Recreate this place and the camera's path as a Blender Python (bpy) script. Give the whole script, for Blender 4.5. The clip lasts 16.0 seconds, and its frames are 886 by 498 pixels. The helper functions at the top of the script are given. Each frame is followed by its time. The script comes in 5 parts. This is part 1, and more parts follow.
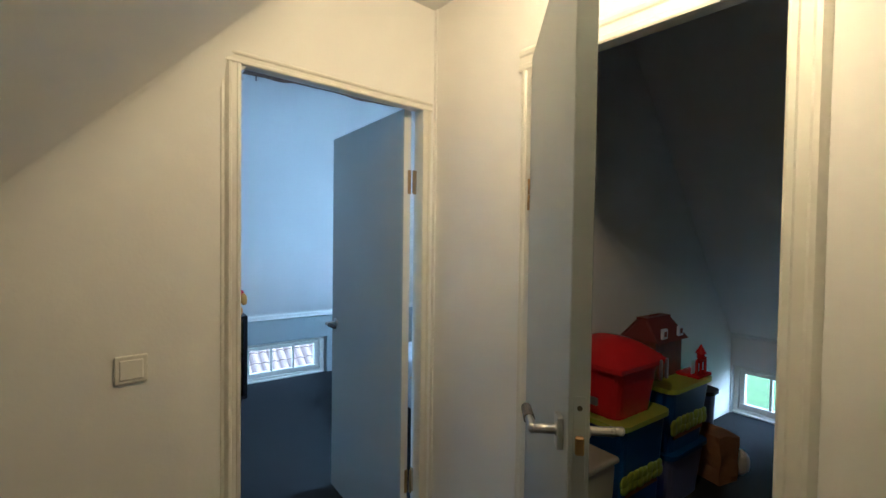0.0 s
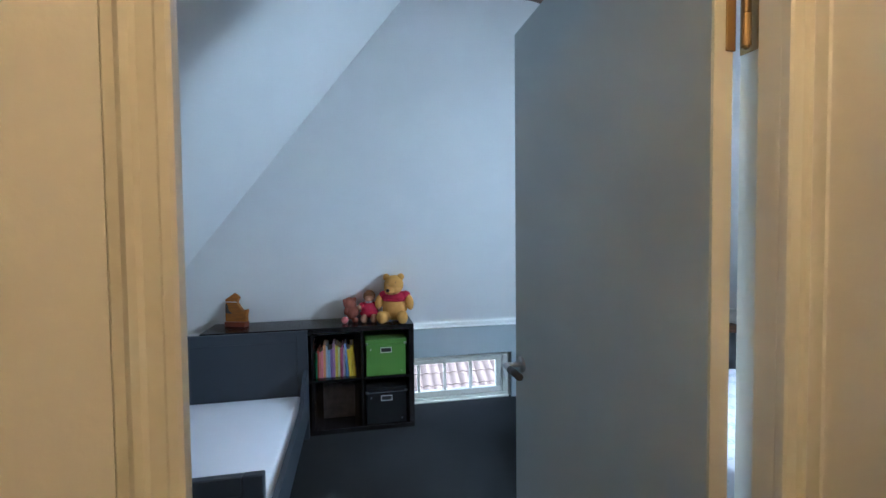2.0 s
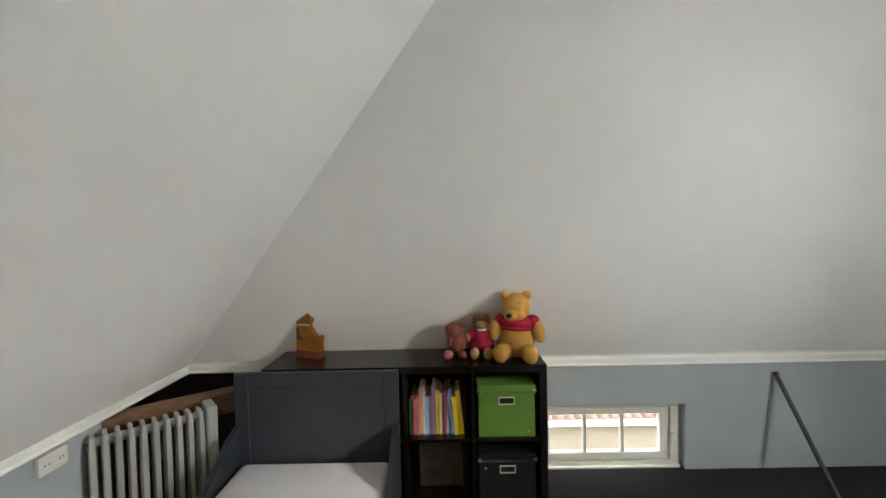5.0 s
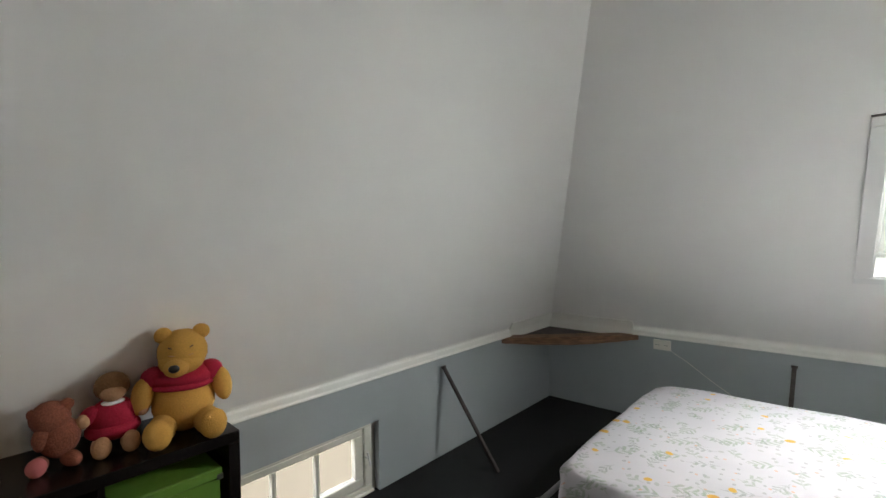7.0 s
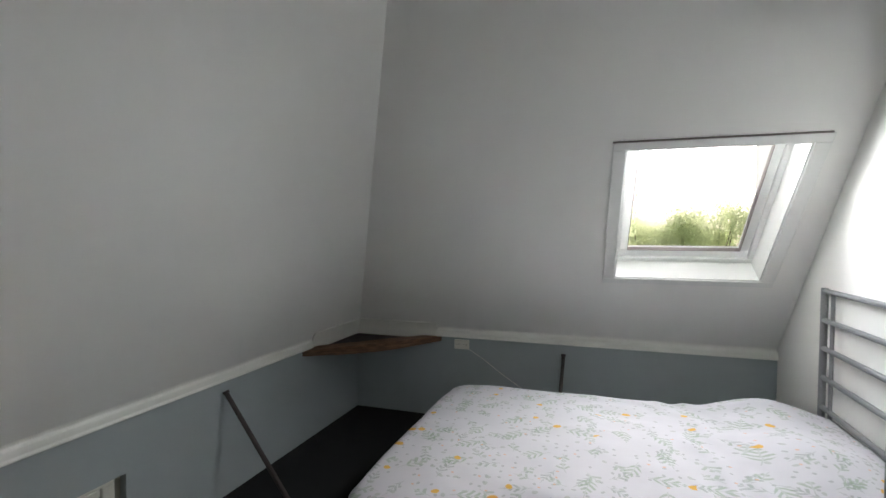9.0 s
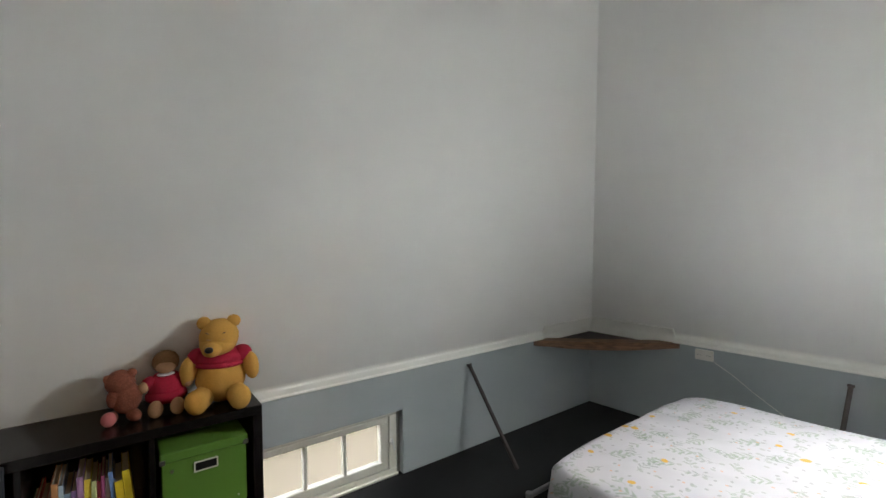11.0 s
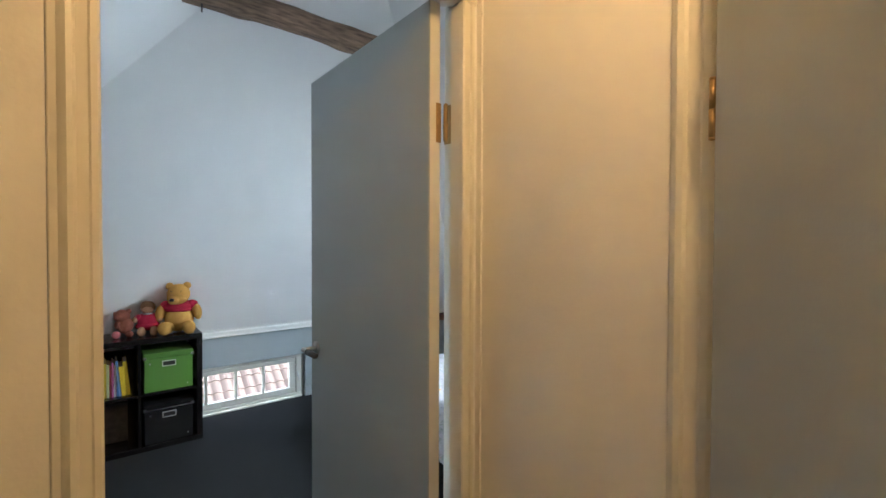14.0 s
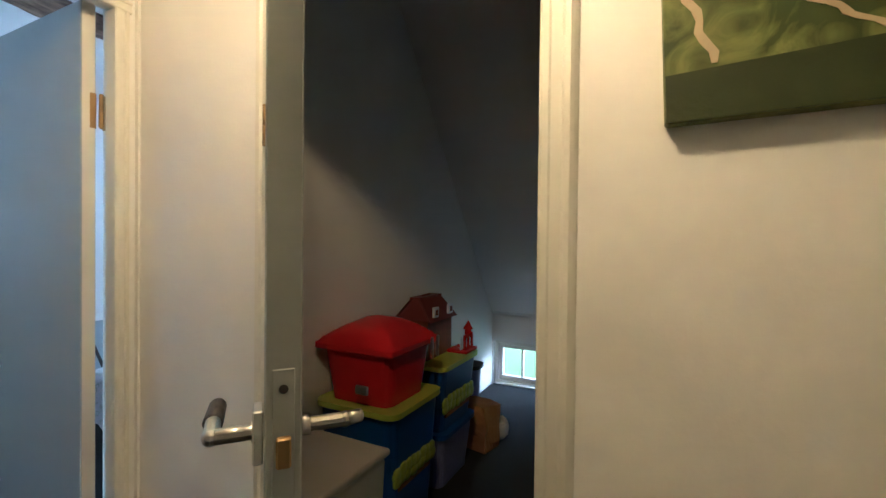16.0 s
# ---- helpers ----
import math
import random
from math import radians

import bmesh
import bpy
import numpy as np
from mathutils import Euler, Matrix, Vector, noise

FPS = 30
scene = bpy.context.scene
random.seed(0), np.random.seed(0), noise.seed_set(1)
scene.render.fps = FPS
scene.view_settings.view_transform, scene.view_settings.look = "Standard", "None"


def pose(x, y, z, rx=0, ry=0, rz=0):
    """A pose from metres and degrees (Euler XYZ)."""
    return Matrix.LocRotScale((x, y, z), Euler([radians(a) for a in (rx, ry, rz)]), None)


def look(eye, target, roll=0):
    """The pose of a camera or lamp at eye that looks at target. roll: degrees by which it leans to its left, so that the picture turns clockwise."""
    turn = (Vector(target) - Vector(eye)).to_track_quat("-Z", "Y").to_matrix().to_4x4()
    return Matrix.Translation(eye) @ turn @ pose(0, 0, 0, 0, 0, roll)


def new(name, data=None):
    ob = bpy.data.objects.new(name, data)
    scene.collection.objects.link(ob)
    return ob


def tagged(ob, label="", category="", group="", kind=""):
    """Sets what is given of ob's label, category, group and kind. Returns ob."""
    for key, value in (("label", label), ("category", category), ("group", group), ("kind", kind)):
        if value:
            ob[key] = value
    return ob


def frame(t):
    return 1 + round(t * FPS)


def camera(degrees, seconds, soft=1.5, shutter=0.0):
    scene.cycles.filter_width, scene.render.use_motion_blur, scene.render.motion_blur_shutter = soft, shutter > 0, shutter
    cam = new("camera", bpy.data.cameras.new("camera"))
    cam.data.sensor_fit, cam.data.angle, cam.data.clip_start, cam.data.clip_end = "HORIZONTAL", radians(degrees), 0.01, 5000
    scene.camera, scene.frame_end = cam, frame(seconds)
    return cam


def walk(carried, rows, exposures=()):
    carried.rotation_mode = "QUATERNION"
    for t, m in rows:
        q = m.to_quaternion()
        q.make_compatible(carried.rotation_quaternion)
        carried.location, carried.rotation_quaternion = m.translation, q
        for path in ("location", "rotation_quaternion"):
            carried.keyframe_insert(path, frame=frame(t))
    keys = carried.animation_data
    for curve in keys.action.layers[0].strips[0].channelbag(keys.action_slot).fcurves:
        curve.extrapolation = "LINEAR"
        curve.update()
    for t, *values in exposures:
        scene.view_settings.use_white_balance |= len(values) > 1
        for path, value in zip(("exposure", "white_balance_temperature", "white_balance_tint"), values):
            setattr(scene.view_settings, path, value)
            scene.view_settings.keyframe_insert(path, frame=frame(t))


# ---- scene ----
cam = camera(91.0, 16.0)
METRES, EYE, TILT, LEAN, TURN = 8.0, 1.5, 0.0, 0.0, -24.5
PATH = [
    (0, (0.056, -0.21, 1.552), (1.222, 1.414, 1.502), 0.8),
    (0.5, (0.183, 0.035, 1.503), (1.094, 1.814, 1.451), 0.2),
    (1, (0.306, 0.363, 1.474), (1.064, 2.213, 1.413), 0.0),
    (1.5, (0.442, 0.672, 1.472), (1.029, 2.583, 1.405), -0.1),
    (2, (0.523, 0.941, 1.473), (0.923, 2.9, 1.4), -0.6),
    (2.5, (0.552, 1.148, 1.458), (0.684, 3.143, 1.408), -0.8),
    (3, (0.572, 1.259, 1.495), (0.427, 3.253, 1.441), -1.2),
    (3.2, (0.598, 1.298, 1.49), (0.312, 3.277, 1.445), -1.4),
    (5.5, (0.329, 2.228, 1.476), (0.603, 4.207, 1.39), -1.0),
    (6, (0.226, 2.475, 1.45), (0.983, 4.324, 1.373), 0.3),
    (6.5, (0.278, 2.57, 1.469), (1.410, 4.217, 1.398), -0.2),
    (7, (0.341, 2.653, 1.466), (1.808, 4.011, 1.399), -0.6),
    (7.5, (0.456, 2.667, 1.46), (2.160, 3.713, 1.402), -0.3),
    (8, (0.552, 2.638, 1.462), (2.400, 3.401, 1.409), 0.0),
    (8.2, (0.569, 2.644, 1.455), (2.458, 3.298, 1.408), 0.1),
    (10.5, (0.583, 2.435, 1.513), (2.151, 3.673, 1.437), -0.1),
    (11, (0.480, 2.295, 1.490), (1.682, 3.893, 1.430), -0.5),
    (11.5, (0.491, 2.018, 1.505), (1.177, 3.897, 1.432), 0.1),
    (12, (0.538, 1.675, 1.544), (0.926, 3.635, 1.456), -0.3),
    (12.5, (0.564, 1.395, 1.574), (1.048, 3.334, 1.478), -0.0),
    (13, (0.476, 1.104, 1.513), (1.308, 2.922, 1.464), -0.2),
    (13.5, (0.436, 0.801, 1.492), (1.491, 2.5, 1.446), -0.1),
    (14, (0.357, 0.558, 1.477), (1.597, 2.127, 1.441), 0.2),
    (14.5, (0.28, 0.337, 1.454), (1.737, 1.707, 1.42), 0.2),
    (15, (0.302, 0.145, 1.429), (1.921, 1.32, 1.406), 0.8),
    (15.5, (0.314, -0.019, 1.42), (2.046, 0.979, 1.396), 1.0),
    (16, (0.387, -0.083, 1.401), (2.167, 0.828, 1.377), 0.6),
]
EXPOSURES = [(0, 2.75, 4150, 2), (0.5, 2.9, 4550, 5), (1.0, 2.85, 4500, 6), (1.5, 2.7, 4300, 7), (2.0, 2.65, 4800, 8), (2.5, 2.8, 5500, 9), (3.2, 3.0, 6450, 12), (5.5, 2.55, 6850, 14), (6.5, 2.5, 6850, 14), (7.2, 2.05, 6750, 14), (8, 1.65, 6600, 15), (10, 1.6, 6600, 15), (10.5, 1.85, 6600, 15), (10.8, 2.1, 6650, 14), (11.5, 2.5, 6850, 14), (12.2, 2.65, 6850, 13), (13.0, 2.75, 6600, 13), (13.5, 2.6, 6050, 13), (14.0, 2.75, 5500, 10), (14.5, 2.85, 5500, 10), (15, 2.8, 5550, 10), (15.5, 2.9, 4850, 7), (16, 3.1, 4350, 5)]
walk(cam, [(t, look(eye, target, roll)) for t, eye, target, roll in PATH], EXPOSURES)

# ---- light ----
LAMP_W, SKY, SUN, WINDOW_W = 4.0, 0.15, 1.50, 9.5
SUN_UP, SUN_ROUND = 30, 132   # degrees above the horizon, clockwise from +y
world = bpy.data.worlds.new("sky")
scene.world = world
world.use_nodes = True
wt = world.node_tree
sky = wt.nodes.new("ShaderNodeTexSky")
sky.sky_type, sky.sun_disc = "NISHITA", False
sky.sun_elevation, sky.sun_rotation = radians(SUN_UP), radians(SUN_ROUND)
sky.dust_density, sky.air_density = 4.0, 1.0
wt.nodes["Background"].inputs[1].default_value = SKY
pale = wt.nodes.new("ShaderNodeHueSaturation")   # a thin veil of cloud
pale.inputs["Saturation"].default_value = 0.5
wt.links.new(sky.outputs[0], pale.inputs["Color"])
wt.links.new(pale.outputs[0], wt.nodes["Background"].inputs[0])
sun = new("sun", bpy.data.lights.new("sun", "SUN"))
sun.data.energy, sun.data.angle, sun.data.color = SUN, radians(75), (1, 0.95, 0.88)
# sun_rotation counts clockwise from +y
sun.matrix_world = look((0, 0, 0), (-math.sin(radians(SUN_ROUND)) * math.cos(radians(SUN_UP)), -math.cos(radians(SUN_ROUND)) * math.cos(radians(SUN_UP)), -math.sin(radians(SUN_UP))))

lamp = new("landing_lamp", bpy.data.lights.new("landing_lamp", "POINT"))
lamp.data.energy, lamp.data.shadow_soft_size, lamp.data.color = LAMP_W, 0.06, (1.0, 0.56, 0.20)
lamp.matrix_world = pose(0.70, 0.31, 2.44)


# the bedroom's east side stands a few degrees askew, about its far corner
EAST_TURN = pose(3.84, 4.60, 0, 0, 0, 4.0) @ pose(-3.84, -4.60, 0)

# lamp added to the low sky's light, outside the roof window's pane, upper half
glow = new("roof_window_fill", bpy.data.lights.new("roof_window_fill", "AREA"))
glow.data.shape, glow.data.size, glow.data.size_y = "RECTANGLE", 0.50, 0.40
glow.data.energy, glow.data.color = WINDOW_W, (0.915, 0.99, 1.0)
glow.matrix_world = EAST_TURN @ look((3.285, 2.20, 1.89), (2.385, 2.62, 1.745))


# unseen lamps added for the sky, just outside the two low windows' upper rails
for x_, y_, to, long_, watts in ((1.30, 4.712, (1.30, 3.712, -0.25), 1.0, 0.7), (4.612, 0.90, (3.612, 0.90, -0.25), 0.75, 0.75)):
    low = new("low_window_fill", bpy.data.lights.new("low_window_fill", "AREA"))
    low.data.shape, low.data.size, low.data.size_y = "RECTANGLE", long_, 0.03
    low.data.energy, low.data.color = watts, (0.94, 0.985, 1.0)
    low.matrix_world = look((x_, y_, 0.385), to)


# ---- materials ----
def material(name, color, rough=0.6, metal=0.0, grain=0.0, grain_scale=60.0, stain=0.08, stain_scale=3.0, bump=0.1, stretch=(1, 1, 1), coat=0.0, emit=None):
    m = bpy.data.materials.new(name)
    m.use_nodes = True
    t = m.node_tree
    b = t.nodes["Principled BSDF"]
    b.inputs["Roughness"].default_value, b.inputs["Metallic"].default_value = rough, metal
    if coat:
        b.inputs["Coat Weight"].default_value = coat
    co = t.nodes.new("ShaderNodeTexCoord")
    mp = t.nodes.new("ShaderNodeMapping")
    mp.inputs["Scale"].default_value = stretch
    t.links.new(co.outputs["Object"], mp.inputs["Vector"])
    big, small = t.nodes.new("ShaderNodeTexNoise"), t.nodes.new("ShaderNodeTexNoise")
    big.inputs["Scale"].default_value, small.inputs["Scale"].default_value = stain_scale, grain_scale
    big.inputs["Detail"].default_value, small.inputs["Detail"].default_value = 3, 4
    for n in (big, small):
        t.links.new(mp.outputs[0], n.inputs["Vector"])
    ramp = t.nodes.new("ShaderNodeMix")
    ramp.data_type = "RGBA"
    c = Vector(color[:3])
    ramp.inputs["A"].default_value = (*(c * (1 - stain)), 1)
    ramp.inputs["B"].default_value = (*[min(1, v) for v in c * (1 + stain)], 1)
    t.links.new(big.outputs["Fac"], ramp.inputs["Factor"])
    out = ramp.outputs["Result"]
    if grain:
        g = t.nodes.new("ShaderNodeMix")
        g.data_type, g.blend_type = "RGBA", "MULTIPLY"
        g.inputs["Factor"].default_value = grain
        t.links.new(out, g.inputs["A"])
        r = t.nodes.new("ShaderNodeValToRGB")
        r.color_ramp.elements[0].position, r.color_ramp.elements[1].position = 0.35, 0.65
        t.links.new(small.outputs["Fac"], r.inputs[0])
        t.links.new(r.outputs[0], g.inputs["B"])
        out = g.outputs["Result"]
    t.links.new(out, b.inputs["Base Color"])
    if bump:
        bn = t.nodes.new("ShaderNodeBump")
        bn.inputs["Strength"].default_value, bn.inputs["Distance"].default_value = bump, 0.004
        t.links.new(small.outputs["Fac"], bn.inputs["Height"])
        t.links.new(bn.outputs[0], b.inputs["Normal"])
    if emit:
        b.inputs["Emission Color"].default_value, b.inputs["Emission Strength"].default_value = (*emit[:3], 1), emit[3]
    return m


PLASTER = material("white_plaster", (0.86, 0.85, 0.82), 0.85, stain=0.03, stain_scale=1.2, grain_scale=90, bump=0.12)
SLOPE = material("white_slope_boarding", (0.87, 0.86, 0.835), 0.7, stain=0.03, stain_scale=0.8, grain_scale=25, bump=0.06)
LEDGE = material("cream_white_ledge_paint", (0.87, 0.86, 0.81), 0.4, stain=0.03, grain_scale=30, bump=0.04)
TRIM = material("cream_gloss_paint", (0.78, 0.76, 0.68), 0.35, stain=0.04, grain_scale=30, bump=0.05)
SIDEBOARD = material("olive_grey_paint", (0.36, 0.35, 0.30), 0.6)
WHITE = material("white_gloss_paint", (0.8, 0.8, 0.78), 0.35, stain=0.03, bump=0.04)
DOORPAINT = material("light_grey_door_paint", (0.465, 0.495, 0.485), 0.42, stain=0.03, stain_scale=2, grain_scale=150, bump=0.08)
BLUEGREY = material("blue_grey_paint", (0.42, 0.465, 0.48), 0.55, stain=0.05, grain_scale=60, bump=0.08)
CARPET = material("dark_grey_carpet", (0.029, 0.0295, 0.030), 0.95, grain=0.5, grain_scale=400, stain=0.12, bump=0.6)
BEAM = material("old_oak_beam", (0.27, 0.17, 0.11), 0.8, grain=0.6, grain_scale=9, stain=0.35, stain_scale=4, bump=0.6, stretch=(1, 7, 7))
BRACE = material("brown_oak_brace", (0.25, 0.13, 0.068), 0.7, grain=0.5, grain_scale=12, stain=0.3, bump=0.5, stretch=(1, 6, 6))
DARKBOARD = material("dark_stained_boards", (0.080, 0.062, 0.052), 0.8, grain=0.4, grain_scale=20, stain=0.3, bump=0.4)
BLACKBROWN = material("black_brown_veneer", (0.009, 0.007, 0.0065), 0.27, grain=0.4, grain_scale=20, stain=0.2, bump=0.1, stretch=(1, 8, 8))
BEDPAINT = material("dark_slate_paint", (0.034, 0.040, 0.050), 0.5, stain=0.06, grain_scale=60, bump=0.1)
SHEET = material("white_cotton_sheet", (0.78, 0.78, 0.82), 0.9, stain=0.03, grain_scale=200, bump=0.3)
GREENBOX = material("green_cardboard", (0.095, 0.215, 0.030), 0.45, stain=0.06, grain_scale=80, bump=0.1)
BLACKBOX = material("black_cardboard", (0.005, 0.005, 0.005), 0.65, stain=0.1, bump=0.1)
CHROME = material("brushed_steel", (0.62, 0.61, 0.59), 0.28, 1.0, stain=0.04, grain_scale=120, bump=0.03)
PALESTEEL = material("pale_steel", (0.75, 0.74, 0.70), 0.45, 0.3, bump=0.02)
BRASS = material("brass_hinge", (0.42, 0.29, 0.13), 0.5, 1.0, stain=0.12, bump=0.05)
GRIP = material("dark_grey_plastic", (0.05, 0.047, 0.045), 0.5, bump=0.05)
RADIATOR = material("grey_white_enamel", (0.46, 0.46, 0.44), 0.4, stain=0.05, bump=0.04)
IRON = material("rusty_brown_iron", (0.05, 0.036, 0.032), 0.6, stain=0.3, stain_scale=15, bump=0.3)
SOCKET = material("cream_plastic", (0.84, 0.82, 0.75), 0.4, bump=0.02)
YELLOWFUR = material("yellow_plush", (0.64, 0.35, 0.075), 1.0, grain=0.15, grain_scale=260, stain=0.1, bump=0.6)
BROWNFUR = material("brown_plush", (0.38, 0.21, 0.11), 1.0, grain=0.15, grain_scale=160, stain=0.2, bump=1.0)
PINKFUR = material("faded_red_plush", (0.30, 0.095, 0.055), 1.0, grain=0.3, grain_scale=200, stain=0.25, stain_scale=20, bump=0.8)
REDCLOTH = material("red_cloth", (0.42, 0.008, 0.04), 0.9, grain=0.2, grain_scale=200, stain=0.1, bump=0.5)
HAIR = material("brown_wool_hair", (0.24, 0.12, 0.05), 1.0, grain=0.2, grain_scale=160, stain=0.1, bump=0.8)
TANFUR = material("tan_cloth", (0.50, 0.28, 0.15), 1.0, grain=0.1, grain_scale=160, stain=0.1, bump=0.6)
ROSECLOTH = material("rose_cloth", (0.55, 0.16, 0.16), 1.0, stain=0.1, bump=0.6)
BLACK = material("black_plastic", (0.01, 0.01, 0.01), 0.3, bump=0)
ORANGEWOOD = material("orange_stained_wood", (0.36, 0.125, 0.006), 0.5, grain=0.3, grain_scale=20, stain=0.15, bump=0.1, stretch=(1, 1, 6))
REDWOOD = material("reddish_wood_base", (0.20, 0.04, 0.015), 0.5, grain=0.3, grain_scale=20, stain=0.15, bump=0.1)
REDPLASTIC = material("red_plastic", (0.55, 0.008, 0.006), 0.25, stain=0.05, bump=0.02)
BLUEPLASTIC = material("blue_plastic", (0.012, 0.06, 0.26), 0.3, stain=0.05, bump=0.02)
LIME = material("lime_plastic", (0.42, 0.48, 0.03), 0.35, stain=0.05, bump=0.02)
LAVENDER = material("lavender_translucent_plastic", (0.16, 0.17, 0.34), 0.35, stain=0.1, bump=0.02)
CREAMPLASTIC = material("beige_plastic", (0.52, 0.48, 0.40), 0.5, stain=0.04, bump=0.05)
KRAFT = material("brown_kraft_paper", (0.36, 0.17, 0.06), 0.8, stain=0.12, grain_scale=40, bump=0.3)
DARKRED = material("dark_red_plastic", (0.16, 0.02, 0.018), 0.4, bump=0.03)
PAPER = material("book_pages", (0.7, 0.66, 0.58), 0.9, bump=0.1)
CREAMWALL = material("cream_render", (0.19, 0.178, 0.158), 0.9, stain=0.1, bump=0.3)
TILE = material("weathered_pantile", (0.165, 0.125, 0.105), 0.85, stain=0.2, stain_scale=8, bump=0.4)
GRASS = material("grass", (0.13, 0.21, 0.055), 0.9, grain=0.4, grain_scale=6, stain=0.3, stain_scale=0.3, bump=0.5)
LEAF = material("leaf_green", (0.30, 0.32, 0.21), 0.7, stain=0.3, stain_scale=2, bump=0.1)
PATHSTONE = material("pale_path_stone", (0.30, 0.29, 0.25), 0.9)
SOIL = material("dry_soil", (0.14, 0.09, 0.06), 0.95, stain=0.3)
SEAL_SHADE = material("grey_brown_seal_shade", (0.22, 0.19, 0.18), 0.7)
BARK = material("bark", (0.17, 0.14, 0.10), 0.9, grain=0.5, grain_scale=10, bump=0.7)
DULLWHITE = material("white_roof_underlay", (0.5, 0.5, 0.5), 0.9)


def see_through(m, color, share):
    """Let part of the light through thin leaves."""
    t = m.node_tree
    tr, mix = t.nodes.new("ShaderNodeBsdfTranslucent"), t.nodes.new("ShaderNodeMixShader")
    tr.inputs["Color"].default_value, mix.inputs[0].default_value = (*color, 1), share
    t.links.new(t.nodes["Principled BSDF"].outputs[0], mix.inputs[1])
    t.links.new(tr.outputs[0], mix.inputs[2])
    t.links.new(mix.outputs[0], t.nodes["Material Output"].inputs["Surface"])


see_through(LEAF, (0.66, 0.72, 0.46), 0.75)
for m_, gloss in ((BLACKBROWN, 0.45), (BLACKBOX, 0.2), (CARPET, 0.15)):
    m_.node_tree.nodes["Principled BSDF"].inputs["Specular IOR Level"].default_value = gloss


def glass_material():
    m = bpy.data.materials.new("window_glass")
    m.use_nodes = True
    b = m.node_tree.nodes["Principled BSDF"]
    b.inputs["Specular IOR Level"].default_value = 0.5
    b.inputs["Transmission Weight"].default_value, b.inputs["Roughness"].default_value, b.inputs["IOR"].default_value = 1.0, 0.0, 1.1
    return m


GLASS = glass_material()


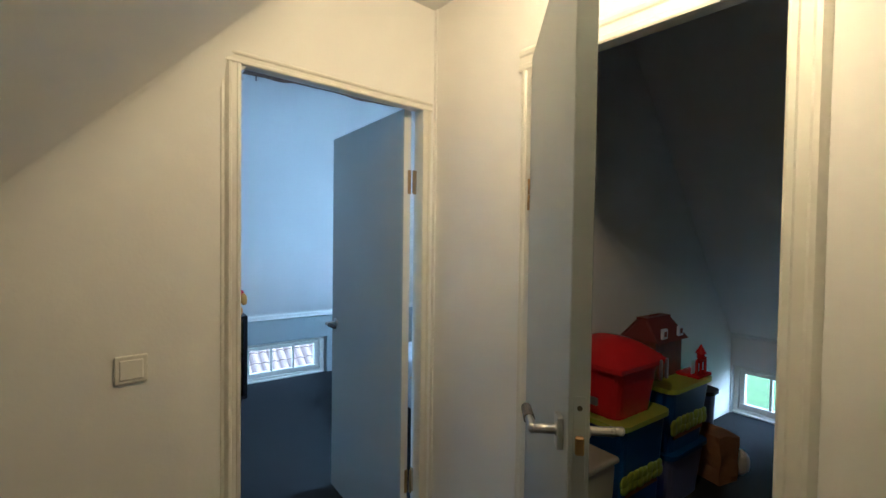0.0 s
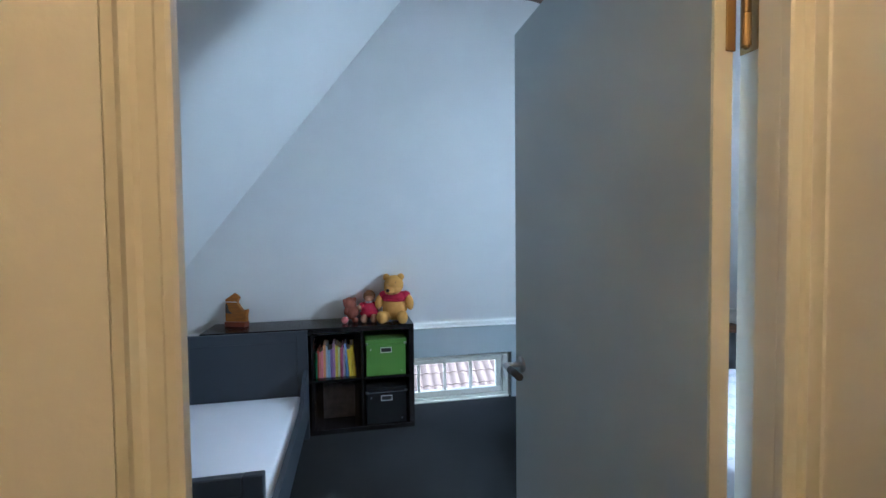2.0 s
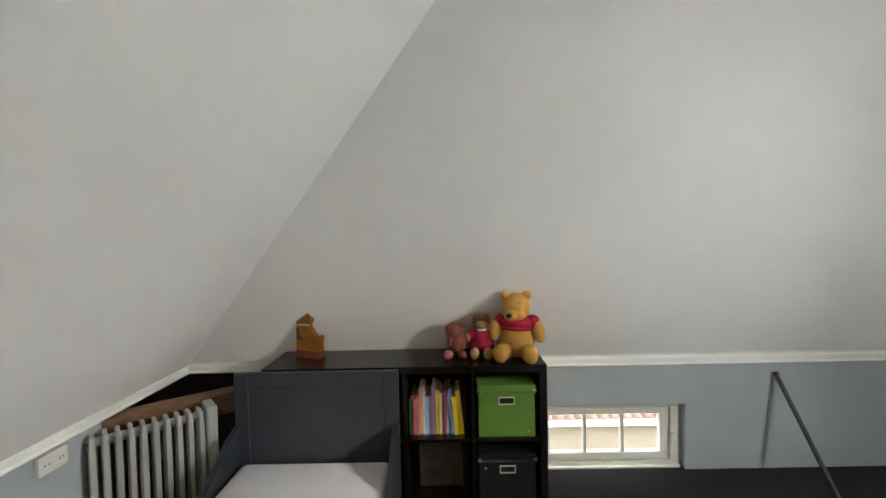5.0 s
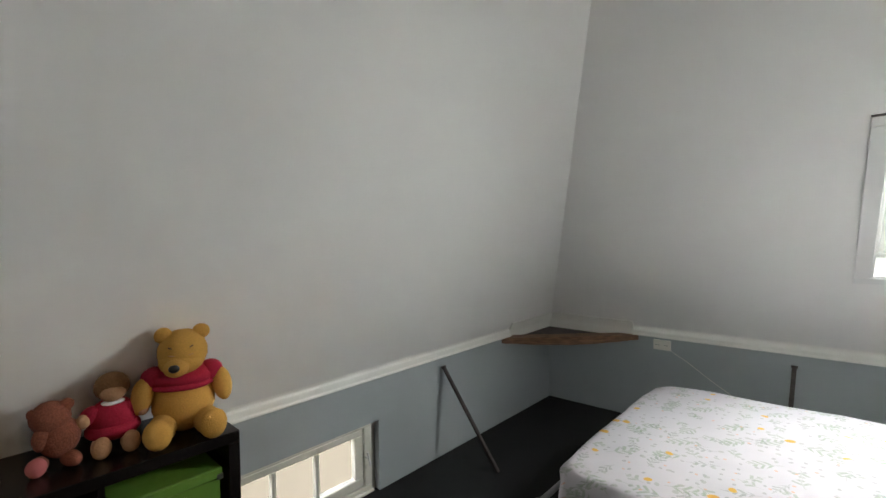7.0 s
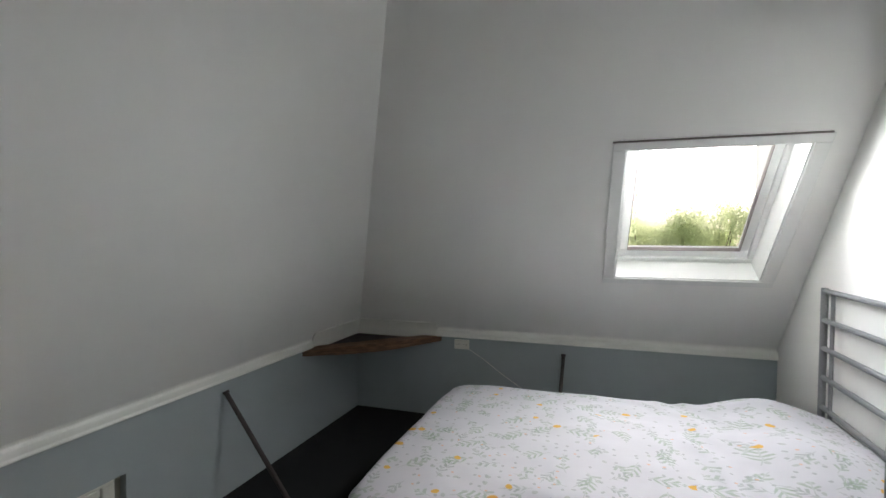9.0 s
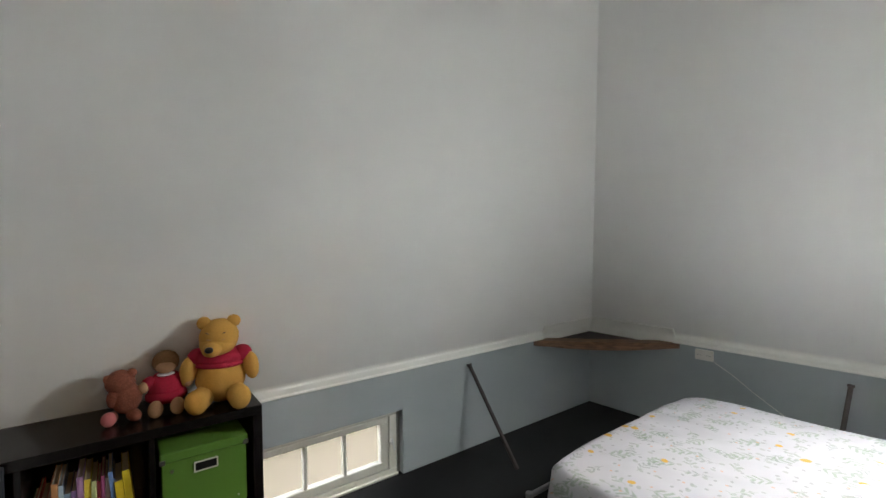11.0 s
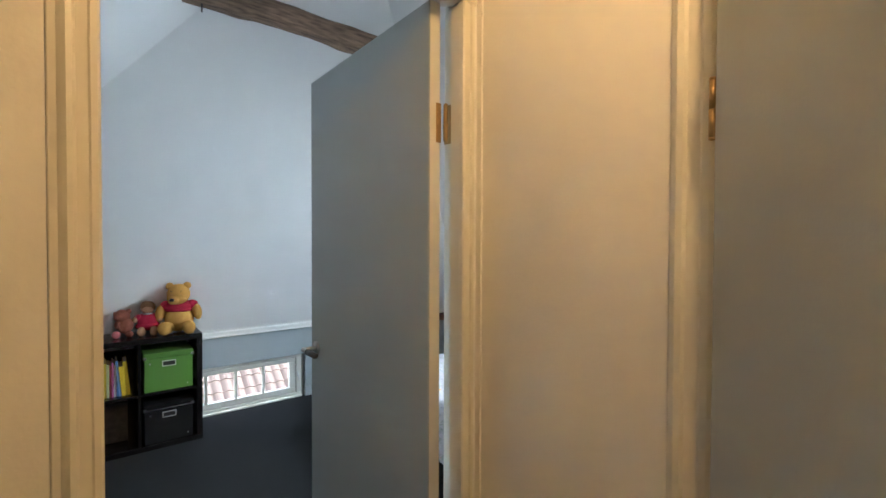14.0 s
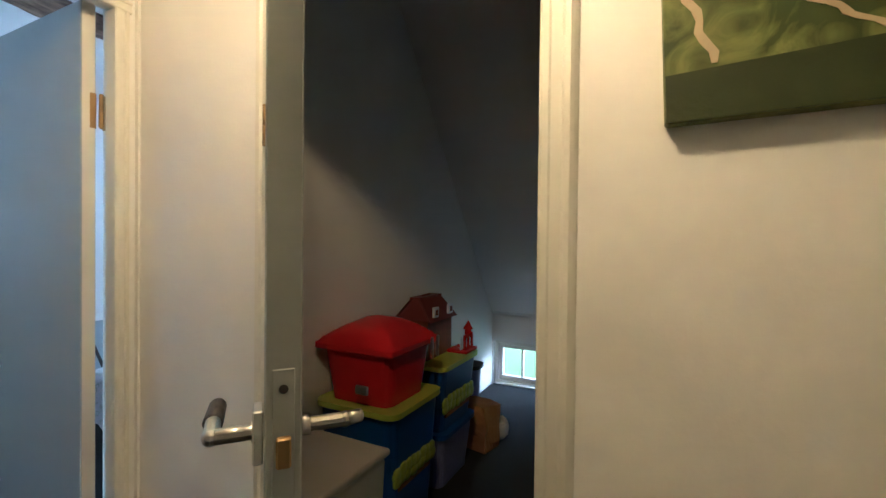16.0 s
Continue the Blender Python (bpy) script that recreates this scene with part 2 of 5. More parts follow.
def floral_material():
    """White cotton printed with scattered sage sprigs, dots and small orange flowers."""
    m = bpy.data.materials.new("floral_cotton")
    m.use_nodes = True
    t = m.node_tree
    b = t.nodes["Principled BSDF"]
    b.inputs["Roughness"].default_value = 0.9
    b.inputs["Specular IOR Level"].default_value = 0.2
    co = t.nodes.new("ShaderNodeTexCoord")

    def put(socket, value):
        if isinstance(value, (int, float, tuple)):
            socket.default_value = value
        else:
            t.links.new(value, socket)

    def calc(kind, one, two=0.0, three=0.0):
        n = t.nodes.new("ShaderNodeMath")
        n.operation = kind
        for socket, value in zip(n.inputs, (one, two, three)):
            put(socket, value)
        return n.outputs[0]

    def ramp(value, low, high):
        n = t.nodes.new("ShaderNodeMapRange")
        put(n.inputs["Value"], value)
        n.inputs["From Min"].default_value, n.inputs["From Max"].default_value = low, high
        return n.outputs[0]

    def noise_of(vector, scale, detail=2):
        n = t.nodes.new("ShaderNodeTexNoise")
        n.inputs["Scale"].default_value, n.inputs["Detail"].default_value = scale, detail
        t.links.new(vector, n.inputs["Vector"])
        return n

    # the cloth laid out flat, with a little wander in the print
    flat, cloth = t.nodes.new("ShaderNodeSeparateXYZ"), t.nodes.new("ShaderNodeCombineXYZ")
    t.links.new(co.outputs["Object"], flat.inputs[0])
    wander = t.nodes.new("ShaderNodeSeparateColor")
    t.links.new(noise_of(co.outputs["Object"], 16).outputs["Color"], wander.inputs[0])
    for k in (0, 1):
        t.links.new(calc("MULTIPLY_ADD", wander.outputs[k], 0.022, calc("ADD", flat.outputs[k], flat.outputs[2])), cloth.inputs[k])

    def cells(scale, shift):
        """Place within each cell, turned at random, and two random numbers of the cell."""
        mp = t.nodes.new("ShaderNodeMapping")
        mp.inputs["Location"].default_value = (shift, shift * 1.7, 0)
        t.links.new(cloth.outputs[0], mp.inputs["Vector"])
        v = t.nodes.new("ShaderNodeTexVoronoi")
        v.voronoi_dimensions = "2D"
        v.inputs["Scale"].default_value, v.inputs["Randomness"].default_value = scale, 0.75
        t.links.new(mp.outputs[0], v.inputs["Vector"])
        d, turn, xyz, rnd_ = t.nodes.new("ShaderNodeVectorMath"), t.nodes.new("ShaderNodeVectorRotate"), t.nodes.new("ShaderNodeSeparateXYZ"), t.nodes.new("ShaderNodeSeparateColor")
        d.operation, turn.rotation_type = "SUBTRACT", "Z_AXIS"
        t.links.new(mp.outputs[0], d.inputs[0])
        t.links.new(v.outputs["Position"], d.inputs[1])
        t.links.new(v.outputs["Color"], rnd_.inputs[0])
        t.links.new(d.outputs[0], turn.inputs["Vector"])
        t.links.new(calc("MULTIPLY", rnd_.outputs[0], 6.28), turn.inputs["Angle"])
        t.links.new(turn.outputs[0], xyz.inputs[0])
        return xyz.outputs[0], xyz.outputs[1], rnd_.outputs[1], rnd_.outputs[2]

    def sprig(scale, shift, half, wide, pitch, share):
        """A feathered stem with slanting leaves; half: half its length."""
        x, y, one, two = cells(scale, shift)
        off = calc("ABSOLUTE", y)
        along = calc("ABSOLUTE", x)
        leaf = ramp(calc("PINGPONG", calc("SUBTRACT", x, calc("MULTIPLY", off, 0.9)), pitch), pitch * 0.42, pitch * 0.62)
        inside = calc("MULTIPLY", ramp(calc("SUBTRACT", calc("MULTIPLY", calc("SUBTRACT", 1.0, calc("DIVIDE", along, half)), wide), off), 0.0, 0.004), ramp(off, 0.0010, 0.0035))
        stem = calc("MULTIPLY", ramp(off, 0.0026, 0.0012), ramp(along, half * 1.2, half * 1.1))
        return calc("MULTIPLY", calc("MAXIMUM", calc("MULTIPLY", leaf, inside), calc("MULTIPLY", stem, 0.6)), calc("GREATER_THAN", one, 1 - share))

    def flower(scale, shift, radius, share, place=0.0):
        x, y, one, two = cells(scale, shift)
        dx, dy = calc("SUBTRACT", x, place), calc("MULTIPLY", y, 1.25)
        dist = calc("SQRT", calc("ADD", calc("MULTIPLY", dx, dx), calc("MULTIPLY", dy, dy)))
        return calc("MULTIPLY", ramp(dist, radius, radius * 0.8), calc("GREATER_THAN", one, 1 - share))

    layers = [(sprig(6.2, 0.0, 0.072, 0.040, 0.015, 0.60), (0.27, 0.335, 0.25, 1), 0.68), (sprig(7.5, 3.3, 0.052, 0.028, 0.013, 0.50), (0.24, 0.28, 0.24, 1), 0.60),
              (sprig(9.0, 7.1, 0.038, 0.032, 0.015, 0.45), (0.27, 0.33, 0.25, 1), 0.62), (flower(22.0, 1.2, 0.0085, 0.42), (0.31, 0.33, 0.31, 1), 0.7),
              (flower(17.0, 5.2, 0.012, 0.25), (0.33, 0.36, 0.31, 1), 0.6), (flower(18.0, 9.4, 0.007, 0.12), (0.60, 0.33, 0.20, 1), 0.7),
              (flower(6.2, 0.0, 0.022, 0.20, 0.080), (0.62, 0.34, 0.055, 1), 0.95), (flower(4.2, 4.4, 0.017, 0.30), (0.66, 0.37, 0.06, 1), 0.95)]
    last = None
    base = (0.52, 0.508, 0.535, 1)
    for mask, col, strength in layers:
        mx = t.nodes.new("ShaderNodeMix")
        mx.data_type = "RGBA"
        put(mx.inputs["A"], base if last is None else last)
        mx.inputs["B"].default_value = col
        t.links.new(calc("MULTIPLY", mask, strength), mx.inputs["Factor"])
        last = mx.outputs["Result"]
    t.links.new(last, b.inputs["Base Color"])
    bn, weave = t.nodes.new("ShaderNodeBump"), t.nodes.new("ShaderNodeBump")
    bn.inputs["Strength"].default_value, bn.inputs["Distance"].default_value = 0.35, 0.03
    weave.inputs["Strength"].default_value, weave.inputs["Distance"].default_value = 0.2, 0.001
    t.links.new(noise_of(co.outputs["Object"], 5).outputs["Fac"], bn.inputs["Height"])
    t.links.new(noise_of(co.outputs["Object"], 260).outputs["Fac"], weave.inputs["Height"])
    t.links.new(bn.outputs[0], weave.inputs["Normal"])
    t.links.new(weave.outputs[0], b.inputs["Normal"])
    return m


FLORAL = floral_material()


# ---- mesh helpers ----
def box(bm, x0, x1, y0, y1, z0, z1, bevel=0.0, seg=1):
    r = bmesh.ops.create_cube(bm, size=1)
    vs = r["verts"]
    for v in vs:
        v.co = Vector((x0 + (v.co.x + 0.5) * (x1 - x0), y0 + (v.co.y + 0.5) * (y1 - y0), z0 + (v.co.z + 0.5) * (z1 - z0)))
    if bevel:
        es = list({e for v in vs for e in v.link_edges})
        bmesh.ops.bevel(bm, geom=es, offset=bevel, segments=seg, affect="EDGES", profile=0.5)
    return vs


def prism(bm, pts, depth):
    """A flat polygon (3D points) pushed out along the vector depth."""
    d = Vector(depth)
    a = [bm.verts.new(p) for p in pts]
    b = [bm.verts.new(Vector(p) + d) for p in pts]
    bm.faces.new(a)
    bm.faces.new(b[::-1])
    for i in range(len(a)):
        j = (i + 1) % len(a)
        bm.faces.new((a[j], a[i], b[i], b[j]))


def rod(bm, p, q, r, r2=None, seg=12):
    p, q = Vector(p), Vector(q)
    d = q - p
    m = Matrix.Translation((p + q) / 2) @ d.to_track_quat("Z", "Y").to_matrix().to_4x4()
    bmesh.ops.create_cone(bm, cap_ends=True, segments=seg, radius1=r, radius2=r if r2 is None else r2, depth=d.length, matrix=m)


def ball(bm, c, s, rz=0, ry=0, seg=20, slot=0):
    n = len(bm.faces)
    m = Matrix.Translation(c) @ Euler((0, ry, rz)).to_matrix().to_4x4() @ Matrix.Diagonal((*s, 1))
    bmesh.ops.create_uvsphere(bm, u_segments=seg, v_segments=seg // 2, radius=1, matrix=m)
    bm.faces.ensure_lookup_table()
    for f in bm.faces[n:]:
        f.material_index, f.smooth = slot, True


def part(name, bm, mats, parent=None, label="", smooth=False, kind=""):
    me = bpy.data.meshes.new(name)
    bmesh.ops.recalc_face_normals(bm, faces=bm.faces)
    bm.to_mesh(me)
    bm.free()
    for m in (mats if isinstance(mats, (list, tuple)) else [mats]):
        me.materials.append(m)
    if smooth:
        for p in me.polygons:
            p.use_smooth = True
    ob = new(name, me)
    ob.parent = parent
    return tagged(ob, label, kind=kind)


def thing(name, loc, label, category, group="", rz=0, kind=""):
    e = new(name)
    e.empty_display_size = 0.1
    e.matrix_basis = pose(*loc, 0, 0, rz)
    return tagged(e, label, category, group, kind)


def boxpart(name, dims, mat, parent=None, bevel=0.003, label="", seg=1, kind=""):
    bm = bmesh.new()
    box(bm, *dims, bevel=bevel, seg=seg)
    return part(name, bm, mat, parent, label, kind=kind)


def structure(name, bm, mat, label, category, parent=None):
    ob = part(name, bm, mat, parent, label)
    return tagged(ob, label, category, "", "structure")


# ---- plan ----
XW, KW = -1.155, 0.932    # west knee wall, lean of the west slope
YF, KF = 4.600, 0.531     # far knee wall
XE, KE = 3.87, 0.786      # east knee wall of the bedroom
XS = 4.50                 # east knee wall of the store
ZK, TOP = 0.70, 3.2
WALL_S, WALL_N = 1.455, 1.515  # wall between storage room and bedroom
YS = -1.9
TILT_L = 4.86             # the landing's walls stand this many degrees askew
CORNER = pose(1.205, 1.475, 0, 0, 0, TILT_L)  # landing corner: local x along the bedroom wall, -y along the storage wall


def wx(z): return XW + KW * (z - ZK)
def fy(z): return YF - KF * (z - ZK)
def ex(z, x=XE): return x - KE * (z - ZK)


# floor
bm = bmesh.new()
box(bm, -1.7, XS + 0.12, YS - 0.1, 4.718, -0.25, 0)
box(bm, -1.7, -0.39, 4.718, 5.05, -0.25, 0)
structure("floor", bm, CARPET, "dark grey short-pile carpet over the whole upper floor", "floor")

# sloping ceilings
bm = bmesh.new()
prism(bm, [(wx(ZK), 1.45, ZK), (wx(TOP + .1), 1.45, TOP + .1), (wx(TOP + .1), 5.0, TOP + .1), (wx(ZK), 5.0, ZK)], (-0.16, 0, 0.12))
structure("ceiling_west", bm, SLOPE, "white painted sloping ceiling over the low side wall", "ceiling")
bm = bmesh.new()
prism(bm, [(-2.36, -3.4, 0.66), (0.42 - 0.898, -3.4, 3.6 - 0.94), (0.42 - 0.898, 0.0, 3.6 - 0.94), (-2.36, 0.0, 0.66)], (-0.16, 0, 0.12))
structure("ceiling_landing_slope", bm, SLOPE, "white sloping ceiling over the side of the landing", "ceiling").matrix_basis = CORNER
bm = bmesh.new()
prism(bm, [(-1.6, fy(ZK), ZK), (4.3, fy(ZK), ZK), (4.3, fy(TOP + .1), TOP + .1), (-1.6, fy(TOP + .1), TOP + .1)], (0, 0.16, 0.08))
structure("ceiling_north", bm, SLOPE, "white painted sloping ceiling above the shelf unit", "ceiling")

# east slope with the skylight's opening
SKY_Y0, SKY_Y1, SKY_Z0, SKY_Z1 = 1.755, 2.572, 1.213, 1.925
bm = bmesh.new()
zs = [ZK, SKY_Z0, SKY_Z1, TOP + .1]
ys = [WALL_N - 0.05, SKY_Y0, SKY_Y1, 5.0]
out = Vector((0.19, 0, 0.146))
for i in range(3):
    for j in range(3):
        if i == 1 and j == 1:
            continue
        lo, hi = (ys[j] + (XE - ex(z)) * 0.07 * (j == 0) for z in (zs[i], zs[i + 1]))
        prism(bm, [(ex(zs[i]), lo, zs[i]), (ex(zs[i]), ys[j + 1], zs[i]), (ex(zs[i + 1]), ys[j + 1], zs[i + 1]), (ex(zs[i + 1]), hi, zs[i + 1])], out)
bmesh.ops.remove_doubles(bm, verts=bm.verts, dist=0.0005)
seen = {}
for f in bm.faces:
    seen.setdefault(tuple(sorted(v.index for v in f.verts)), []).append(f)
structure("ceiling_east", bm, SLOPE, "white painted sloping ceiling with a roof window in it", "ceiling").matrix_basis = EAST_TURN

bm = bmesh.new()
prism(bm, [(XS, YS - 0.1, ZK), (XS, WALL_N - 0.03, ZK), (ex(TOP, XS), WALL_N - 0.03, TOP), (ex(TOP, XS), YS - 0.1, TOP)], (0.16, 0, 0.12))
structure("ceiling_store", bm, SLOPE, "white sloping ceiling of the dark storage room", "ceiling")
bm = bmesh.new()
box(bm, 0.9, 2.2, WALL_N, 3.5, TOP, TOP + 0.1)
structure("ceiling_bedroom_top", bm, SLOPE, "narrow flat white ceiling high above the bedroom", "ceiling")
bm = bmesh.new()
box(bm, -1.0, 0.0, -3.4, 0.0, 2.6, 2.7)
structure("ceiling_landing", bm, PLASTER, "flat white ceiling of the landing", "ceiling").matrix_basis = CORNER
bm = bmesh.new()
box(bm, 1.1, 2.9, -2.0, WALL_N, TOP, TOP + 0.1)
structure("ceiling_store_top", bm, SLOPE, "narrow flat ceiling high above the storage room", "ceiling")

# knee walls
WIN_X0, WIN_X1, WIN_Z1 = 0.73, 1.888, 0.408
bm = bmesh.new()
for a, b_, z0 in ((-0.45, WIN_X0, 0), (WIN_X1, 4.1, 0), (WIN_X0, WIN_X1, WIN_Z1)):
    box(bm, a, b_, 4.60, 4.72, z0, 0.72)
structure("wall_north", bm, BLUEGREY, "low blue-grey painted wall with a small window at floor level", "wall")
bm = bmesh.new()
box(bm, 3.84, 3.96, 1.50, 4.60, 0, 0.675)
structure("wall_east", bm, BLUEGREY, "low blue-grey painted wall beside the double bed", "wall").matrix_basis = EAST_TURN
bm = bmesh.new()
box(bm, XW - 0.14, XW - 0.01, 1.4, 3.93, 0, 0.72)
structure("wall_west", bm, BLUEGREY, "low blue-grey painted wall under the slope", "wall")
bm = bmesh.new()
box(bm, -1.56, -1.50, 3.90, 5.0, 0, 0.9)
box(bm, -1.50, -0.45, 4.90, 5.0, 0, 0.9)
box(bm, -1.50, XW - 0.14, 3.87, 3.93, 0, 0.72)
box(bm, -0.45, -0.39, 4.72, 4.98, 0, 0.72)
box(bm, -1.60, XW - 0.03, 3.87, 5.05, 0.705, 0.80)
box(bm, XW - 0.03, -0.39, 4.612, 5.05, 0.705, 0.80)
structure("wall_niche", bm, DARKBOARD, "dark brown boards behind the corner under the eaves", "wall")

# rounded white ledge along the foot of the slopes
def ledge(name, p, q, inward, lean, back=0.0, nose=1.0, rise=1.0):
    """Rounded lip that runs up into the slope in a hollow curve; lean: how far the slope comes in for each metre up."""
    bm = bmesh.new()
    p, q, n = Vector(p), Vector(q), Vector(inward).normalized()

    def slope_at(b):
        return lean * (b - 0.048) - back

    if nose:
        prof = [(0.022, 0.0), (0.027, 0.002), (0.028, 0.006), (0.027, 0.010), (0.0215, 0.014), (0.0205, 0.020), (0.0205, 0.042 * rise), (0.018, 0.048 * rise), (0.012, 0.053 * rise)]
        prof += [(slope_at(b * rise) + g * (0.012 - slope_at(0.053 * rise)), b * rise) for b, g in ((0.061, 0.60), (0.070, 0.32), (0.084, 0.12), (0.102, 0.03), (0.125, 0.01))]
    else:
        prof = [(max(slope_at(b) + 0.003, 0.004), b) for b in (0.0, 0.02, 0.04, 0.06, 0.08, 0.11, 0.135)]
    last = prof[-1]

    def strip(points, smooth):
        rings = [[bm.verts.new(c + n * a + Vector((0, 0, b_))) for a, b_ in points] for c in (p, q)]
        for i in range(len(points) - 1):
            bm.faces.new((rings[0][i], rings[0][i + 1], rings[1][i + 1], rings[1][i])).smooth = smooth

    strip(prof, True)
    strip([last, (last[0] - 0.02, last[1]), (-0.12, last[1]), (-0.12, 0.0), prof[0]], False)
    for c in (p, q):
        bm.faces.new([bm.verts.new(c + n * a + Vector((0, 0, b_))) for a, b_ in prof + [(-0.12, last[1]), (-0.12, 0.0)]])
    return structure(name, bm, LEDGE, "cream painted rounded ledge between low wall and slope", "trim")


LZ = 0.657
ledge("trim_ledge_north", (-1.2, 4.60, LZ), (3.19, 4.60, LZ), (0, -1, 0), KF)
ledge("trim_ledge_corner", (3.19, 4.60, LZ - 0.025), (3.90, 4.60, LZ - 0.025), (0, -1, 0), KF, nose=0.0)
ledge("trim_ledge_east", (3.84, 1.50, LZ), (3.84, 3.88, LZ), (-1, 0, 0), KE, 0.03, rise=0.82).matrix_basis = EAST_TURN
ledge("trim_ledge_corner", (3.84, 3.88, LZ - 0.025), (3.84, 4.60, LZ - 0.025), (-1, 0, 0), KE, 0.03, nose=0.0).matrix_basis = EAST_TURN
ledge("trim_ledge_west", (XW - 0.01, WALL_N, LZ), (XW - 0.01, 4.6, LZ), (1, 0, 0), KW, 0.01)

# soft hollow where the landing's slope meets the wall
bm = bmesh.new()
u1, u2, rad = Vector((0, -1, 0)), Vector((0.728, 0, -0.685)), 0.11
arcs = []
for c in (Vector((-2.36, 0.0, 0.66)), Vector((-0.478, 0.0, 2.66))):
    arcs.append([bm.verts.new(c + u1 * rad * (1 - math.sin(k * math.pi / 16)) + u2 * rad * (1 - math.cos(k * math.pi / 16)) + (u1 + u2) * 0.0004) for k in range(9)])
for i in range(8):
    bm.faces.new((arcs[0][i], arcs[0][i + 1], arcs[1][i + 1], arcs[1][i])).smooth = True
structure("ceiling_cove", bm, PLASTER, "white plastered hollow between slope and wall", "ceiling").matrix_basis = CORNER

# wall between landing and bedroom, with its door opening; inner edges of the two door frames
A0, A1, AZ = -0.848, -0.073, 2.128
B0, B1, BZ = -0.598, -1.318, 2.172
GAP = 0.04
bm = bmesh.new()
for a, b_, z0, z1 in ((-2.62, A0 - 0.062, 0, 3.2), (A1 + GAP, 0.0, 0, 3.2), (A0 - 0.062, A1 + GAP, AZ + GAP, 3.2)):
    box(bm, a, b_, 0.0, 0.060, z0, z1)
structure("wall_south", bm, PLASTER, "white plastered wall between landing and bedroom", "wall").matrix_basis = CORNER
bm = bmesh.new()
box(bm, 1.20, XS + 0.1, WALL_S, WALL_N, 0, TOP)
structure("wall_store_north", bm, PLASTER, "white plastered wall between storage room and bedroom", "wall")

# wall between landing and store
bm = bmesh.new()
for a, b_, z0 in ((-3.6, B1 - GAP, 0), (B0 + GAP, 0.0, 0), (B1 - GAP, B0 + GAP, BZ + GAP)):
    box(bm, 0.0, 0.075, a, b_, z0, 3.25)
structure("wall_landing", bm, PLASTER, "white plastered wall with the storage room door", "wall").matrix_basis = CORNER
bm = bmesh.new()
box(bm, -2.5, 4.0, -3.5, -3.4, 0, 2.7)
structure("wall_back", bm, PLASTER, "plain white wall closing the landing", "wall").matrix_basis = CORNER
bm = bmesh.new()
box(bm, 1.2, 4.7, -2.0, -1.8, 0, 3.3)
structure("wall_store_south", bm, PLASTER, "plain white wall closing the storage room", "wall")
bm = bmesh.new()
box(bm, -2.5, -2.34, -3.5, 0.0, 0, 0.75)
structure("wall_landing_west", bm, PLASTER, "low white wall at the foot of the landing's slope", "wall").matrix_basis = CORNER

# store's east knee wall with its low window
SW0, SW1, SWZ = 0.46, 1.50 - 0.055, 0.44
bm = bmesh.new()
for a, b_, z0 in ((YS, SW0, 0), (SW0, SW1, SWZ), (SW1, WALL_S, 0)):
    box(bm, XS, XS + 0.12, a, b_, z0, 0.72)
structure("wall_store", bm, PLASTER, "low white wall of the storage room with a small window", "wall")
bm = bmesh.new()
box(bm, XS - 0.03, XS + 0.05, YS, WALL_S, 0.72, 0.76, 0.006)
structure("trim_store_ledge", bm, WHITE, "white ledge along the storage room's low wall", "trim")


# unseen overhang, added to cut sun and sky through the low window
bm = bmesh.new()
box(bm, XS + 0.12, XS + 0.75, YS, 1.6, 0.47, 0.60)
structure("eave_sun_block", bm, DARKBOARD, "unseen dark overhang added to block light at the storage room's low window", "roof")


def small_window(name, loc, width, height, panes, rz, label):
    """A low window, its face towards local -y."""
    w = thing(name, loc, label, "window", rz=rz, kind="structure")
    side, low, top, far = 0.085, 0.092, 0.070, 0.108
    bm = bmesh.new()
    box(bm, 0, width, 0, 0.06, 0, 0.040, 0.004)
    box(bm, 0, width, 0, 0.06, height - 0.028, height, 0.004)
    box(bm, 0, 0.040, 0.001, 0.059, 0.040, height - 0.028, 0.004)
    box(bm, width - 0.052, width, 0.001, 0.059, 0.040, height - 0.028, 0.004)
    part("window_frame", bm, TRIM, w, "white painted wooden frame")
    bm = bmesh.new()
    box(bm, 0.042, width - 0.054, 0.010, 0.056, 0.042, low, 0.005)
    box(bm, 0.042, width - 0.054, 0.010, 0.056, height - top, height - 0.032, 0.005)
    box(bm, 0.042, side, 0.011, 0.055, low, height - top, 0.005)
    box(bm, width - far, width - 0.054, 0.011, 0.055, low, height - top, 0.005)
    part("sash", bm, TRIM, w, "white painted sash")
    boxpart("sill", (0.0, width, -0.022, -0.001, 0.0, 0.016), TRIM, w, 0.004, "narrow white sill")
    # dark strip fills the gap over the sash in place of its shade
    boxpart("gap_strip", (0.045, width - 0.056, 0.012, 0.05, height - 0.0318, height - 0.0282), SEAL_SHADE, w, 0, "dark strip standing for the shaded gap above the sash")
    pitch = (width - side - far) / panes
    for i in range(1, panes):
        boxpart("glazing_bar", (side + i * pitch - 0.011, side + i * pitch + 0.011, 0.012, 0.05, low, height - top), TRIM, w, 0.004)
    for i in range(panes):
        boxpart("pane", (side + i * pitch + 0.012, side + (i + 1) * pitch - 0.012, 0.03, 0.034, low, height - top), GLASS, w, 0).visible_shadow = False
    bm = bmesh.new()
    rod(bm, (width - 0.045, -0.001, height * 0.52), (width - 0.045, -0.02, height * 0.52), 0.006)
    rod(bm, (width - 0.045, -0.02, height * 0.60), (width - 0.030, -0.024, height * 0.40), 0.006)
    part("window_catch", bm, WHITE, w, "small white window catch")
    return w


